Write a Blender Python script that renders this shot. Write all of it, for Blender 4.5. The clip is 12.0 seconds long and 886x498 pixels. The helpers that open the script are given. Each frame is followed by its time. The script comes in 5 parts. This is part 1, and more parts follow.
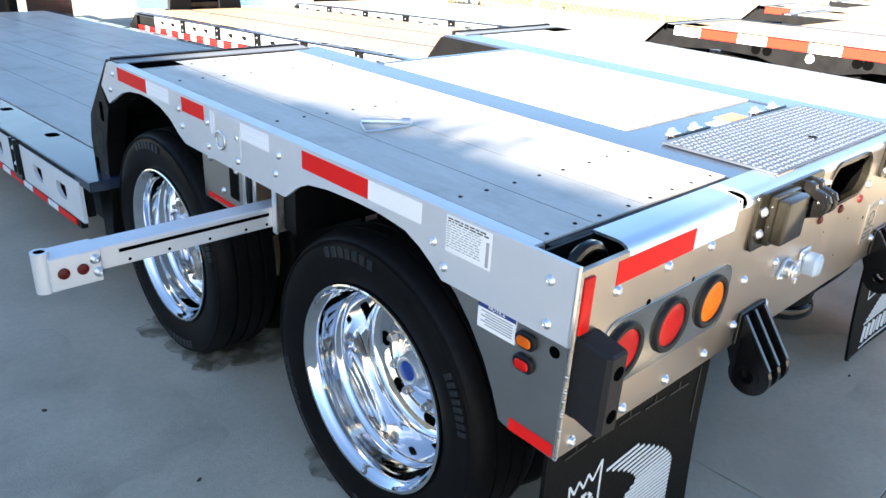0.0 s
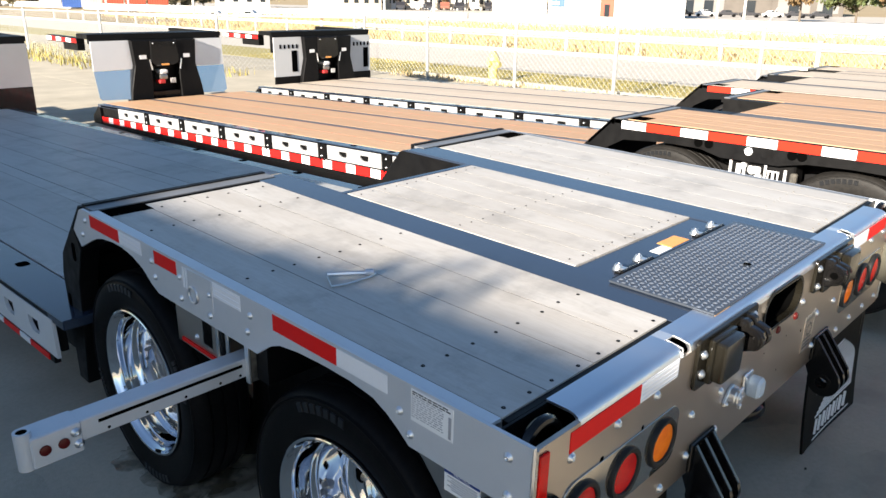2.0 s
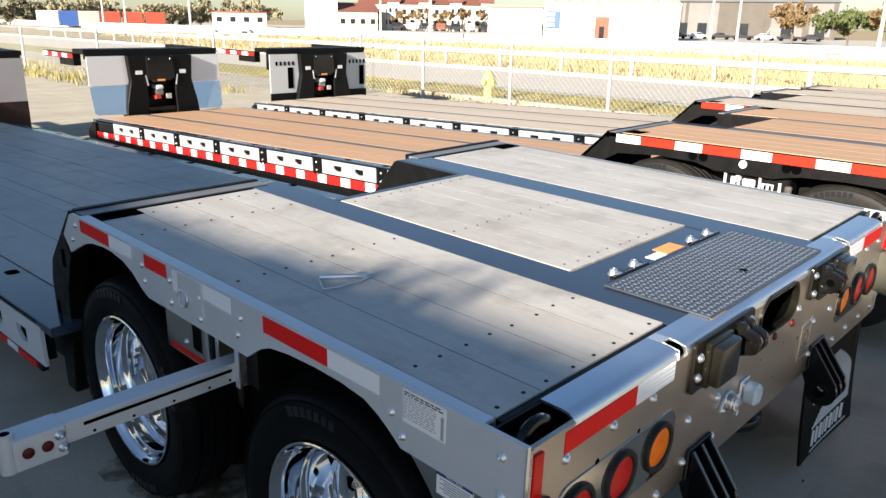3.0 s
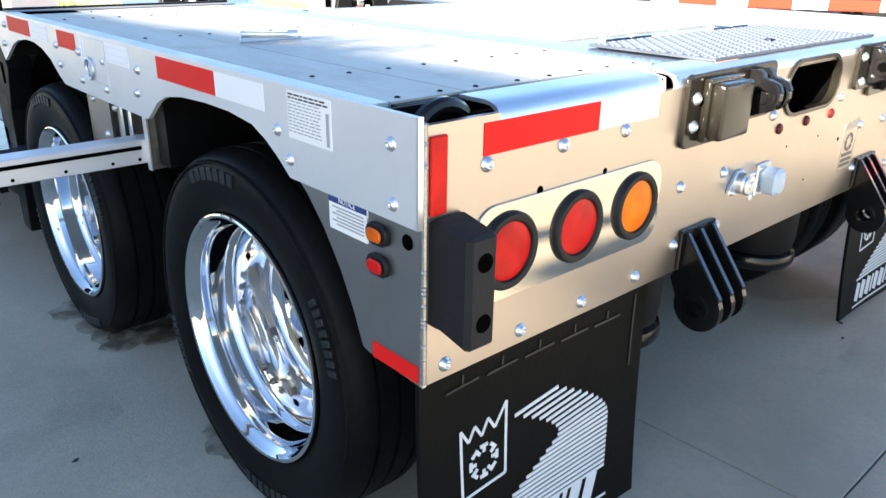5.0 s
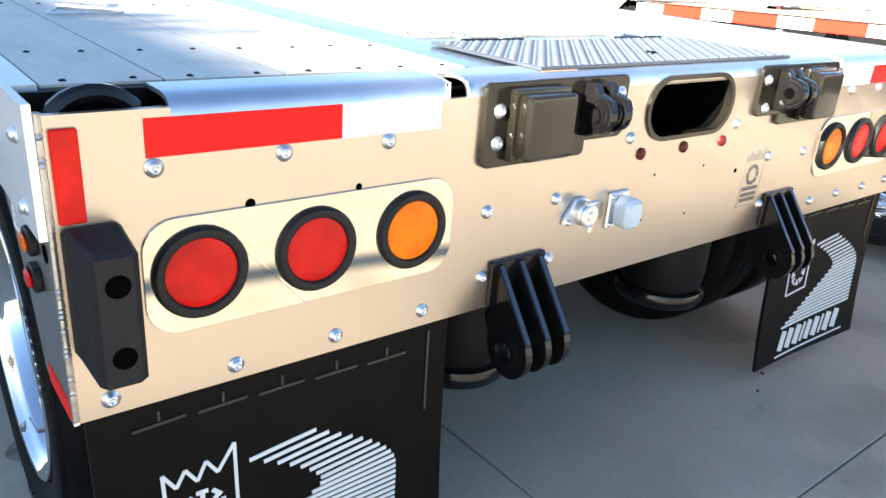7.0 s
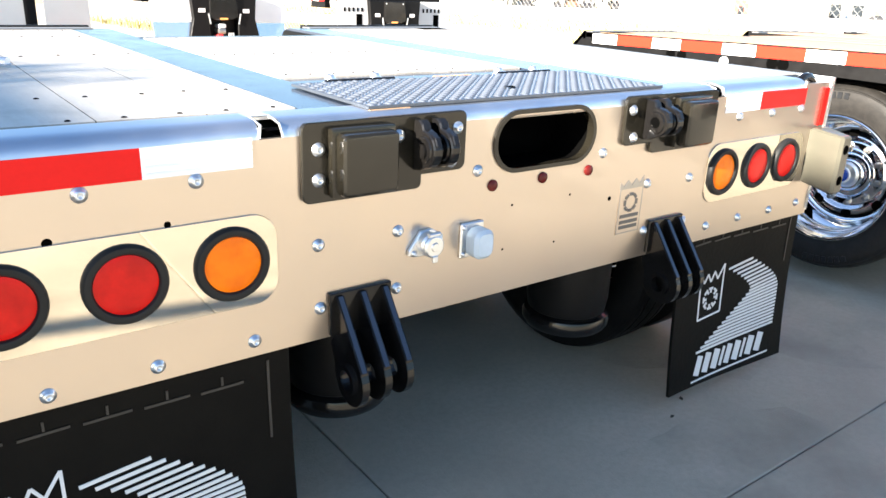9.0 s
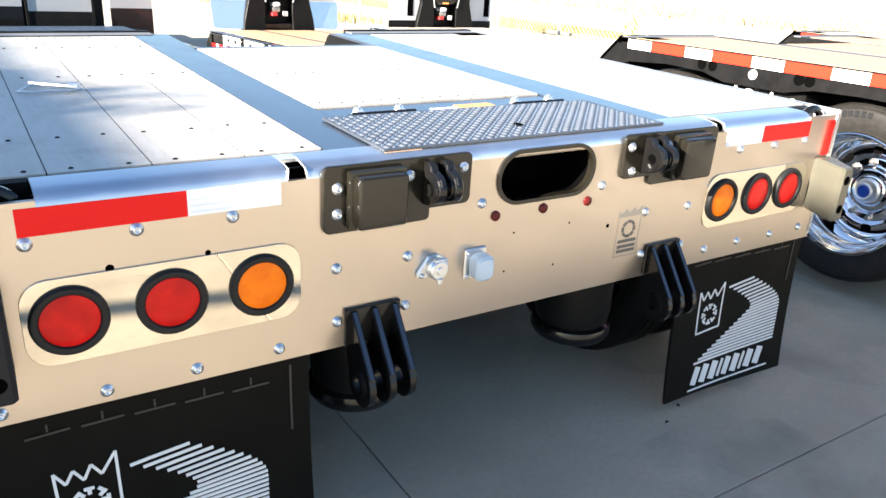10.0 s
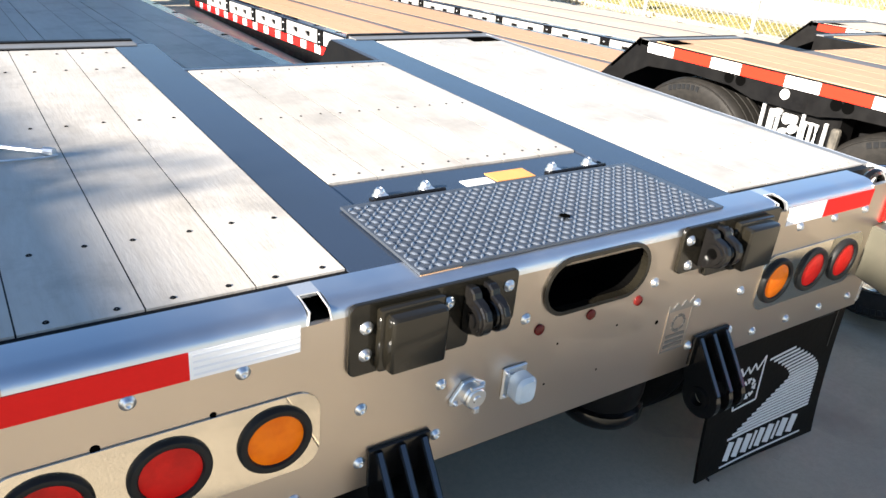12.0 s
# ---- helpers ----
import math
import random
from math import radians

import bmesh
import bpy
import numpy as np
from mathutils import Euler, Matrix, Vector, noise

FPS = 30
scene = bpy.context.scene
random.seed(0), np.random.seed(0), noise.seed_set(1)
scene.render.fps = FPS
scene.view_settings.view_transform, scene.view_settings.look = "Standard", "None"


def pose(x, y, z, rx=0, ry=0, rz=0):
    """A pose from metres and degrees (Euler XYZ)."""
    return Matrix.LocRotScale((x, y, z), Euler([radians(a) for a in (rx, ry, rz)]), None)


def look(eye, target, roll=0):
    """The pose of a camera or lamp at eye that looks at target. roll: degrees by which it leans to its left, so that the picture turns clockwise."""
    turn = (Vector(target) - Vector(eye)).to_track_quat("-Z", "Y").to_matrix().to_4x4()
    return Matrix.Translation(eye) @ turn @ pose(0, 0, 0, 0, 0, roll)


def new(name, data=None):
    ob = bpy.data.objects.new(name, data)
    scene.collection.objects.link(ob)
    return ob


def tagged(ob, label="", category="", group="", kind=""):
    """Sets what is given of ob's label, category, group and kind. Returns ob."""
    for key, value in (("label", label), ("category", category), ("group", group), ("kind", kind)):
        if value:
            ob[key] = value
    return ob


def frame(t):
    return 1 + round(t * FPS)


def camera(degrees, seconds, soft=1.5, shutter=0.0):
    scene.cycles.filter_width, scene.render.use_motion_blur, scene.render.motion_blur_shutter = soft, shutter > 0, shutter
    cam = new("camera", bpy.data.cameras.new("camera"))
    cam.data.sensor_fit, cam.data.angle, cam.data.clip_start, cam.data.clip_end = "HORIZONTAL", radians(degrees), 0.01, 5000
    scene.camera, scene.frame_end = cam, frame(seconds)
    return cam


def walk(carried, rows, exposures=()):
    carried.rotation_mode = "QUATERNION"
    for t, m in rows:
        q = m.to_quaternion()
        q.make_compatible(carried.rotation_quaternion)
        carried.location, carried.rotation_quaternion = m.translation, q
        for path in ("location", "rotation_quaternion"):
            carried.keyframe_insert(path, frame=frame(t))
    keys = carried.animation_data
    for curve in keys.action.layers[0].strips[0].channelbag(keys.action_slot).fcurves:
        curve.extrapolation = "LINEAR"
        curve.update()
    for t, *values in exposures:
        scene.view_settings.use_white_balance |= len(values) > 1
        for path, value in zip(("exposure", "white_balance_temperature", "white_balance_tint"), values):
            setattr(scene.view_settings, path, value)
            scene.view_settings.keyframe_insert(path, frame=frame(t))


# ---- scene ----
cam = camera(61.4, 12.0)
# The near trailer stands slightly nose-up; TRAILER is its rear deck's frame: x across, y forward, z = 0 on the deck.
TRAILER = pose(0, 0, 1.029, 1.4, -0.35, 0)
PATH = [
    (0, (-1.0084, -0.6915, 0.5579), (0.2006, 0.5514, -0.2189), 3.40),
    (0.5, (-1.0217, -0.7129, 0.6552), (0.2228, 0.5293, -0.0646), 3.24),
    (1, (-1.0278, -0.7049, 0.7283), (0.2119, 0.5286, -0.0145), 1.38),
    (1.5, (-1.0148, -0.7056, 0.7996), (0.2671, 0.5097, 0.0997), 1.38),
    (2, (-1.0175, -0.7141, 0.8465), (0.2800, 0.5173, 0.2060), 1.43),
    (2.5, (-1.0117, -0.7116, 0.8510), (0.2915, 0.5151, 0.2134), 1.74),
    (3, (-1.0093, -0.7135, 0.7927), (0.3079, 0.5207, 0.1996), 1.79),
    (3.5, (-0.9857, -0.6926, 0.6404), (0.3273, 0.5415, 0.0381), 1.24),
    (3.7, (-0.9643, -0.6684, 0.5643), (0.3460, 0.5325, -0.1072), 1.30),
    (5.3, (-0.5765, -0.8407, 0.2001), (0.5769, 0.4957, -0.5025), 1.09),
    (5.5, (-0.5258, -0.8896, 0.2052), (0.6016, 0.4726, -0.4901), 1.29),
    (6, (-0.3804, -0.9299, 0.2080), (0.7142, 0.4651, -0.4745), 1.74),
    (6.5, (-0.2223, -0.9199, 0.2049), (0.8995, 0.4400, -0.5038), 4.12),
    (7, (-0.1471, -0.9449, 0.2003), (0.9720, 0.4141, -0.5143), 4.51),
    (7.5, (-0.1011, -1.0124, 0.1953), (1.0098, 0.3721, -0.4821), 3.45),
    (7.7, (-0.0786, -1.0439, 0.1966), (1.0340, 0.3416, -0.4761), 3.10),
    (9.3, (0.1308, -1.2371, 0.2803), (1.1861, 0.2049, -0.3653), 2.33),
    (9.5, (0.1334, -1.2674, 0.3258), (1.1361, 0.2005, -0.3448), 2.44),
    (10, (0.0912, -1.3746, 0.4262), (1.0657, 0.0926, -0.2863), 3.64),
    (10.5, (0.0972, -1.3506, 0.5389), (0.9857, 0.1513, -0.2128), 3.66),
    (11, (0.1752, -1.2659, 0.5928), (1.0531, 0.2239, -0.1944), 4.84),
    (11.5, (0.1540, -1.1132, 0.6234), (1.0997, 0.3152, -0.1982), 5.74),
    (12, (0.1738, -0.9926, 0.6513), (1.1663, 0.4028, -0.1719), 5.65),
]
EXPOSURES = [(0, 3.09), (0.5, 2.7), (1.0, 2.3), (1.5, 1.98), (2.5, 1.6), (3.5, 1.47), (3.7, 1.8), (5.3, 3.06), (7.0, 3.05), (9.5, 2.80), (10.5, 2.62), (11.0, 2.43), (12.0, 2.16)]
walk(cam, [(t, TRAILER @ look(eye, target, roll)) for t, eye, target, roll in PATH], EXPOSURES)

# ---- world and light ----
SUN_ELEV, SUN_AZ = radians(20), radians(190)     # where the sun stands: from -x, a little from -y
world = bpy.data.worlds.new("sky")
scene.world = world
world.use_nodes = True
wn = world.node_tree.nodes
sky = wn.new("ShaderNodeTexSky")
sky.sky_type, sky.sun_disc = "NISHITA", False
sky.sun_elevation = SUN_ELEV
sky.sun_rotation = radians(90) - SUN_AZ
sky.air_density, sky.dust_density, sky.ozone_density = 1.0, 0.4, 3.0
wn["Background"].inputs[1].default_value = 0.05
world.node_tree.links.new(sky.outputs[0], wn["Background"].inputs[0])
sun = new("sun", bpy.data.lights.new("sun", "SUN"))
sun.data.energy, sun.data.angle, sun.data.color = 5.0, radians(0.55), (1.0, 0.90, 0.77)
to_sun = Vector((math.cos(SUN_ELEV) * math.cos(SUN_AZ), math.cos(SUN_ELEV) * math.sin(SUN_AZ), math.sin(SUN_ELEV)))
sun.matrix_world = look(to_sun * 40, (0, 0, 0))


# ---- materials ----
def mat(name, base, rough=0.5, metal=0.0, grain=0.0, grain_scale=40.0, stain=0.0, stain_scale=2.0, dark=None,
        bump=0.0, bump_scale=60.0, stretch=(1, 1, 1), rand=0.0, coat=0.0, spec=0.5, rough_var=0.0, emit=None, scuff=None):
    m = bpy.data.materials.new(name)
    m.use_nodes = True
    nt = m.node_tree
    n, l = nt.nodes, nt.links
    b = n["Principled BSDF"]
    b.inputs["Roughness"].default_value, b.inputs["Metallic"].default_value = rough, metal
    b.inputs["Coat Weight"].default_value = coat
    b.inputs["Specular IOR Level"].default_value = spec
    if emit:
        b.inputs["Emission Color"].default_value, b.inputs["Emission Strength"].default_value = (*emit[0], 1), emit[1]
    co = n.new("ShaderNodeTexCoord")
    mp = n.new("ShaderNodeMapping")
    mp.inputs["Scale"].default_value = stretch
    l.new(co.outputs["Object"], mp.inputs[0])

    def tex(scale, detail=4.0, rough_=0.6):
        t = n.new("ShaderNodeTexNoise")
        t.inputs["Scale"].default_value, t.inputs["Detail"].default_value, t.inputs["Roughness"].default_value = scale, detail, rough_
        l.new(mp.outputs[0], t.inputs["Vector"])
        return t

    dk = dark or tuple(c * 0.5 for c in base)
    col = n.new("ShaderNodeRGB")
    col.outputs[0].default_value = (*base, 1)
    out = col.outputs[0]

    def blend(fac, amount, other, lo=0.35, hi=0.7):
        nonlocal out
        r = n.new("ShaderNodeMapRange")
        r.inputs[1].default_value, r.inputs[2].default_value, r.inputs[4].default_value = lo, hi, amount
        l.new(fac, r.inputs[0])
        x = n.new("ShaderNodeMix")
        x.data_type = "RGBA"
        l.new(r.outputs[0], x.inputs[0])
        l.new(out, x.inputs[6])
        x.inputs[7].default_value = (*other, 1)
        out = x.outputs[2]

    if stain:
        blend(tex(stain_scale, 5).outputs[0], stain, dk)
    if grain:
        blend(tex(grain_scale, 3).outputs[0], grain, dk, 0.4, 0.65)
    if scuff:
        amount, scale, tone = scuff
        sc = tex(scale, 6.0, 0.7)
        l.new(co.outputs["Object"], sc.inputs["Vector"])
        blend(sc.outputs[0], amount, tone, 0.50, 0.72)
    if rand:
        oi = n.new("ShaderNodeObjectInfo")
        blend(oi.outputs["Random"], rand, dk, 0, 1)
    l.new(out, b.inputs["Base Color"])
    if rough_var:
        r = n.new("ShaderNodeMapRange")
        r.inputs[1].default_value, r.inputs[2].default_value = 0.35, 0.7
        r.inputs[3].default_value, r.inputs[4].default_value = rough - rough_var, rough + rough_var
        l.new(tex(stain_scale * 2.5, 5).outputs[0], r.inputs[0])
        l.new(r.outputs[0], b.inputs["Roughness"])
    if bump:
        bp = n.new("ShaderNodeBump")
        bp.inputs["Strength"].default_value, bp.inputs["Distance"].default_value = bump, 0.01
        l.new(tex(bump_scale, 4).outputs[0], bp.inputs["Height"])
        l.new(bp.outputs[0], b.inputs["Normal"])
    return m


CONCRETE = mat("concrete", (0.515, 0.462, 0.362), 0.85, grain=0.3, grain_scale=45, stain=0.75, stain_scale=1.3, dark=(0.33, 0.294, 0.228), bump=0.25, bump_scale=120, rand=0.10)
JOINT = mat("joint_filler", (0.07, 0.068, 0.065), 0.9, grain=0.4)
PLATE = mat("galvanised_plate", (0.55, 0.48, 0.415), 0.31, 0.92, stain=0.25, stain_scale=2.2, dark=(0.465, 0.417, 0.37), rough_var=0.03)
# top fold of the same sheet; bluish sky reflection is put into this colour
FLANGE = mat("sky_bright_flange", (0.70, 0.735, 0.79), 0.35, 0.97, stain=0.2, stain_scale=4, dark=(0.60, 0.63, 0.68), rough_var=0.06)
PLATE_DARK = mat("mill_plate", (0.40, 0.39, 0.375), 0.36, 0.9, stain=0.3, stain_scale=4, rough_var=0.06)
ALU = mat("painted_aluminium", (0.72, 0.735, 0.755), 0.36, 0.35, grain=0.08, grain_scale=30, stain=0.18, stain_scale=3, dark=(0.57, 0.58, 0.60), rough_var=0.07)
WOOD = mat("weathered_deck_board", (0.55, 0.527, 0.493), 0.42, grain=0.30, grain_scale=18, stain=0.55, stain_scale=2.4, dark=(0.375, 0.335, 0.285), bump=0.10, bump_scale=30, stretch=(4, 0.6, 1), rand=0.22, spec=0.5, scuff=(0.75, 3.2, (0.22, 0.205, 0.185)))
SEAM = mat("board_seam", (0.20, 0.185, 0.155), 0.8)
BED_WOOD = mat("smooth_bed_board", (0.43, 0.43, 0.415), 0.43, grain=0.25, grain_scale=9, stain=0.45, stain_scale=2.0, dark=(0.28, 0.27, 0.25), bump=0.06, bump_scale=20, stretch=(3, 0.35, 1), rand=0.35, scuff=(0.8, 1.8, (0.15, 0.145, 0.14)))
WOOD_NEW = mat("oiled_deck_board", (0.57, 0.355, 0.205), 0.6, grain=0.45, grain_scale=12, stain=0.4, stain_scale=4, dark=(0.38, 0.235, 0.135), bump=0.1, bump_scale=30, stretch=(5, 0.35, 1), rand=0.4)
WOOD_PALE = mat("pale_deck_board", (0.56, 0.49, 0.40), 0.75, grain=0.4, grain_scale=12, stain=0.4, stain_scale=4, dark=(0.38, 0.31, 0.24), stretch=(5, 0.35, 1), rand=0.3)
STEEL_BLUE = mat("grey_painted_beam", (0.026, 0.038, 0.064), 0.16, 0.0, stain=0.4, stain_scale=3, dark=(0.022, 0.030, 0.044), rough_var=0.06, coat=0.1)
TREAD = mat("dark_tread_plate", (0.085, 0.10, 0.125), 0.37, 0.45, grain=0.2, grain_scale=25, stain=0.35, stain_scale=5, dark=(0.05, 0.058, 0.072), rough_var=0.08)
BLACK = mat("black_enamel", (0.0045, 0.0045, 0.005), 0.20, 0.0, stain=0.5, stain_scale=6, dark=(0.010, 0.009, 0.008), coat=0.1, spec=0.35, rough_var=0.06)
BLACK_MATT = mat("black_frame_paint", (0.0035, 0.0035, 0.004), 0.5, stain=0.5, stain_scale=5, dark=(0.0065, 0.006, 0.0055), rough_var=0.1, spec=0.18)
OLIVE = mat("dark_bronze_enamel", (0.0115, 0.0103, 0.0075), 0.20, 0.0, stain=0.3, stain_scale=5, coat=0.2, spec=0.35, rough_var=0.05)
RUBBER = mat("tyre_rubber", (0.0045, 0.0045, 0.005), 0.45, grain=0.4, grain_scale=50, stain=0.4, stain_scale=5, dark=(0.011, 0.0105, 0.010), bump=0.08, bump_scale=150, spec=0.07)
# lighter copy of the tyre rubber, painting in the sun on far wheels
LIT_RUBBER = mat("sunlit_tyre_rubber", (0.012, 0.0115, 0.011), 0.6, grain=0.5, grain_scale=40, stain=0.5, stain_scale=5, dark=(0.024, 0.022, 0.020), bump=0.1, bump_scale=120, spec=0.25)
# paler than the tyre, painting in the faint highlights on the letters
LETTER = mat("highlit_raised_rubber", (0.016, 0.017, 0.019), 0.35, grain=0.5, grain_scale=60, spec=0.3)
BUMPER = mat("moulded_rubber", (0.008, 0.0085, 0.0105), 0.6, spec=0.3, grain=0.35, grain_scale=120, stain=0.4, stain_scale=8, dark=(0.014, 0.014, 0.016), bump=0.15, bump_scale=200)
FLAP = mat("flap_rubber", (0.005, 0.0047, 0.0043), 0.5, stain=0.5, stain_scale=4, dark=(0.011, 0.010, 0.008), bump=0.1, bump_scale=80, spec=0.07)
CHROME = mat("polished_aluminium", (0.78, 0.78, 0.79), 0.05, 1.0, stain=0.3, stain_scale=5, dark=(0.64, 0.64, 0.65), rough_var=0.02)
ZINC = mat("zinc_plated_steel", (0.74, 0.76, 0.78), 0.36, 0.95, grain=0.2, grain_scale=200, dark=(0.55, 0.56, 0.58), rough_var=0.05)
RED = mat("red_reflective_tape", (0.80, 0.016, 0.014), 0.45, grain=0.12, grain_scale=90, stain=0.15, stain_scale=9, dark=(0.62, 0.012, 0.010), spec=0.12)
REDOR = mat("bright_red_tape", (0.66, 0.027, 0.012), 0.35, grain=0.15, grain_scale=60, dark=(0.52, 0.025, 0.012), spec=0.3)
STRIP = mat("grey_edge_strip", (0.20, 0.205, 0.215), 0.4, 0.2, stain=0.4, stain_scale=6, rough_var=0.06)
PLATE_WHITE = mat("grey_white_enamel", (0.33, 0.335, 0.34), 0.4, stain=0.4, stain_scale=5, dark=(0.29, 0.295, 0.30))
BEAM_DARK = mat("dark_bed_beam", (0.13, 0.12, 0.115), 0.5, grain=0.4, grain_scale=20, stain=0.5, stain_scale=3)
DUST = mat("dusty_rubber_guard", (0.17, 0.155, 0.13), 0.7, grain=0.7, grain_scale=16, stain=0.6, stain_scale=7, dark=(0.018, 0.017, 0.015), bump=0.3, bump_scale=40)
WHITE = mat("white_reflective_tape", (0.90, 0.90, 0.91), 0.35, grain=0.1, grain_scale=90, dark=(0.78, 0.79, 0.81), spec=0.3)
PAPER = mat("label_film", (0.90, 0.90, 0.885), 0.45, stain=0.15, stain_scale=20, dark=(0.8, 0.8, 0.78))
INK = mat("label_ink", (0.03, 0.03, 0.035), 0.6)
INK_GREY = mat("faded_ink", (0.38, 0.38, 0.40), 0.6)
AMBER_DARK = mat("amber_marker_lens", (0.75, 0.13, 0.006), 0.3, grain=0.4, grain_scale=60, spec=0.2)
TAPE_LINE = mat("tape_weave_line", (0.80, 0.82, 0.87), 0.45)
BLUE_INK = mat("blue_ink", (0.02, 0.05, 0.22), 0.5)
LENS_RED = mat("red_lens", (0.78, 0.012, 0.008), 0.25, grain=0.45, grain_scale=22, stain=0.5, stain_scale=9, dark=(0.38, 0.006, 0.005), spec=0.18, bump=0.06, bump_scale=160)
LENS_AMBER = mat("amber_lens", (1.0, 0.215, 0.004), 0.25, grain=0.5, grain_scale=18, dark=(0.80, 0.12, 0.003), spec=0.18, bump=0.12, bump_scale=110)
LENS_DARKRED = mat("dark_red_lens", (0.10, 0.009, 0.008), 0.25, spec=0.25)
GROMMET = mat("grommet_rubber", (0.009, 0.010, 0.011), 0.5, stain=0.4, stain_scale=20, dark=(0.02, 0.02, 0.021), spec=0.25)
HUB_BLUE = mat("blue_hub_cap", (0.01, 0.05, 0.30), 0.25, coat=0.5)
# near-black colour stands in for the shade inside holes, pockets and ducts
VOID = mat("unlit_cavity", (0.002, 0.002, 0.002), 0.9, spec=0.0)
OFFWHITE = mat("white_enamel", (0.72, 0.73, 0.74), 0.4, stain=0.25, stain_scale=5, dark=(0.55, 0.55, 0.55), coat=0.2)
STICKER_OR = mat("orange_label", (0.80, 0.36, 0.10), 0.45, stain=0.2, stain_scale=20)
RIM_EDGE = mat("bare_aluminium_edge", (0.82, 0.82, 0.82), 0.3, 0.8, grain=0.2, grain_scale=150, dark=(0.65, 0.65, 0.65))
WELD = mat("weld_metal", (0.50, 0.48, 0.45), 0.42, 0.9, grain=0.4, grain_scale=160)
POLISH_FLAP = mat("polished_side_panel", (0.78, 0.80, 0.83), 0.3, 0.35, stain=0.3, stain_scale=1.5, dark=(0.55, 0.57, 0.6))
TREAD_LUG = mat("worn_tread_steel", (0.32, 0.37, 0.445), 0.21, 0.65, grain=0.3, grain_scale=25, stain=0.4, stain_scale=5, dark=(0.24, 0.26, 0.295), rough_var=0.05)
PANEL = mat("bright_lamp_panel", (0.66, 0.605, 0.52), 0.03, 0.95, stain=0.15, stain_scale=3, dark=(0.60, 0.555, 0.49), rough_var=0.012)
# lighter copy of the dusty bumper rubber, sunlight put into its colour
SUNLIT_BUMPER = mat("sunlit_bumper_rubber", (0.075, 0.071, 0.052), 0.45, stain=0.4, stain_scale=8, coat=0.2)


def stain_mat(name, base, lo, hi, scale, most):
    """A thin stain broken up by noise, so that the ground shows through."""
    m = mat(name, base, 0.75, grain=0.4, grain_scale=14)
    n, l = m.node_tree.nodes, m.node_tree.links
    t = n.new("ShaderNodeTexNoise")
    t.inputs["Scale"].default_value, t.inputs["Detail"].default_value = scale, 6.0
    co = n.new("ShaderNodeTexCoord")
    l.new(co.outputs["Object"], t.inputs["Vector"])
    r = n.new("ShaderNodeMapRange")
    r.inputs[1].default_value, r.inputs[2].default_value, r.inputs[4].default_value = lo, hi, most
    l.new(t.outputs[0], r.inputs[0])
    l.new(r.outputs[0], n["Principled BSDF"].inputs["Alpha"])
    return m


DAMP = stain_mat("damp_brown_stain", (0.17, 0.135, 0.085), 0.36, 0.62, 12.0, 0.58)
OIL = stain_mat("old_oil_stain", (0.16, 0.155, 0.14), 0.45, 0.75, 3.0, 0.22)


# ---- mesh helpers ----
def part(name, bm, material, parent=None, label="", m=None, smooth=False):
    me = bpy.data.meshes.new(name)
    bmesh.ops.recalc_face_normals(bm, faces=bm.faces)
    if smooth:
        for f in bm.faces:
            f.smooth = True
        for e in bm.edges:
            if len(e.link_faces) == 2 and e.calc_face_angle(0) > 0.6:
                e.smooth = False
    bm.to_mesh(me)
    bm.free()
    me.materials.append(material)
    ob = new(name, me)
    if parent:
        ob.parent = parent
    if m:
        ob.matrix_basis = m
    if label:
        ob["label"] = label
    return ob


def share(name, me, parent, m, label=""):
    ob = new(name, me)
    ob.parent, ob.matrix_basis = parent, m
    if label:
        ob["label"] = label
    return ob


def thing(name, label, category, m=None, group="", kind=""):
    ob = new(name)
    if m:
        ob.matrix_basis = m
    return tagged(ob, label, category, group, kind)


def box(x0, x1, y0, y1, z0, z1, bevel=0.0, bm=None, seg=1):
    own = bm is None
    b = bmesh.new()
    bmesh.ops.create_cube(b, size=1, matrix=Matrix.Translation(((x0 + x1) / 2, (y0 + y1) / 2, (z0 + z1) / 2)) @ Matrix.Diagonal((abs(x1 - x0), abs(y1 - y0), abs(z1 - z0), 1)))
    if bevel:
        bmesh.ops.bevel(b, geom=b.edges[:], offset=bevel, segments=seg, affect="EDGES", profile=0.6)
    if own:
        return b
    return merge(bm, b)


def merge(bm, b, m=None):
    if m:
        b.transform(m)
    me = bpy.data.meshes.new("tmp")
    b.to_mesh(me)
    b.free()
    bm.from_mesh(me)
    bpy.data.meshes.remove(me)
    return bm


def axes(axis):
    """A frame whose z goes along the axis named; u and v are the other two in order."""
    if axis == "x":
        return Matrix(((0, 0, 1, 0), (1, 0, 0, 0), (0, 1, 0, 0), (0, 0, 0, 1)))
    if axis == "y":
        return Matrix(((1, 0, 0, 0), (0, 0, 1, 0), (0, 1, 0, 0), (0, 0, 0, 1)))
    return Matrix.Identity(4)


def prism(poly, axis, a, b, bevel=0.0, holes=()):
    """A plate: the outline (u, v), with holes, from a to b along the axis. u, v are the other axes in x, y, z order."""
    bm = bmesh.new()
    edges = []
    for loop in (poly, *holes):
        vs = [bm.verts.new((u, v, a)) for u, v in loop]
        edges += [bm.edges.new((vs[i], vs[(i + 1) % len(vs)])) for i in range(len(vs))]
    if holes:
        bmesh.ops.triangle_fill(bm, edges=edges, use_beauty=True, use_dissolve=False)
    else:
        bm.faces.new(bm.verts[:])
    got = bmesh.ops.extrude_face_region(bm, geom=bm.faces[:])
    bmesh.ops.translate(bm, vec=(0, 0, b - a), verts=[v for v in got["geom"] if isinstance(v, bmesh.types.BMVert)])
    if bevel and not holes:
        bmesh.ops.recalc_face_normals(bm, faces=bm.faces)
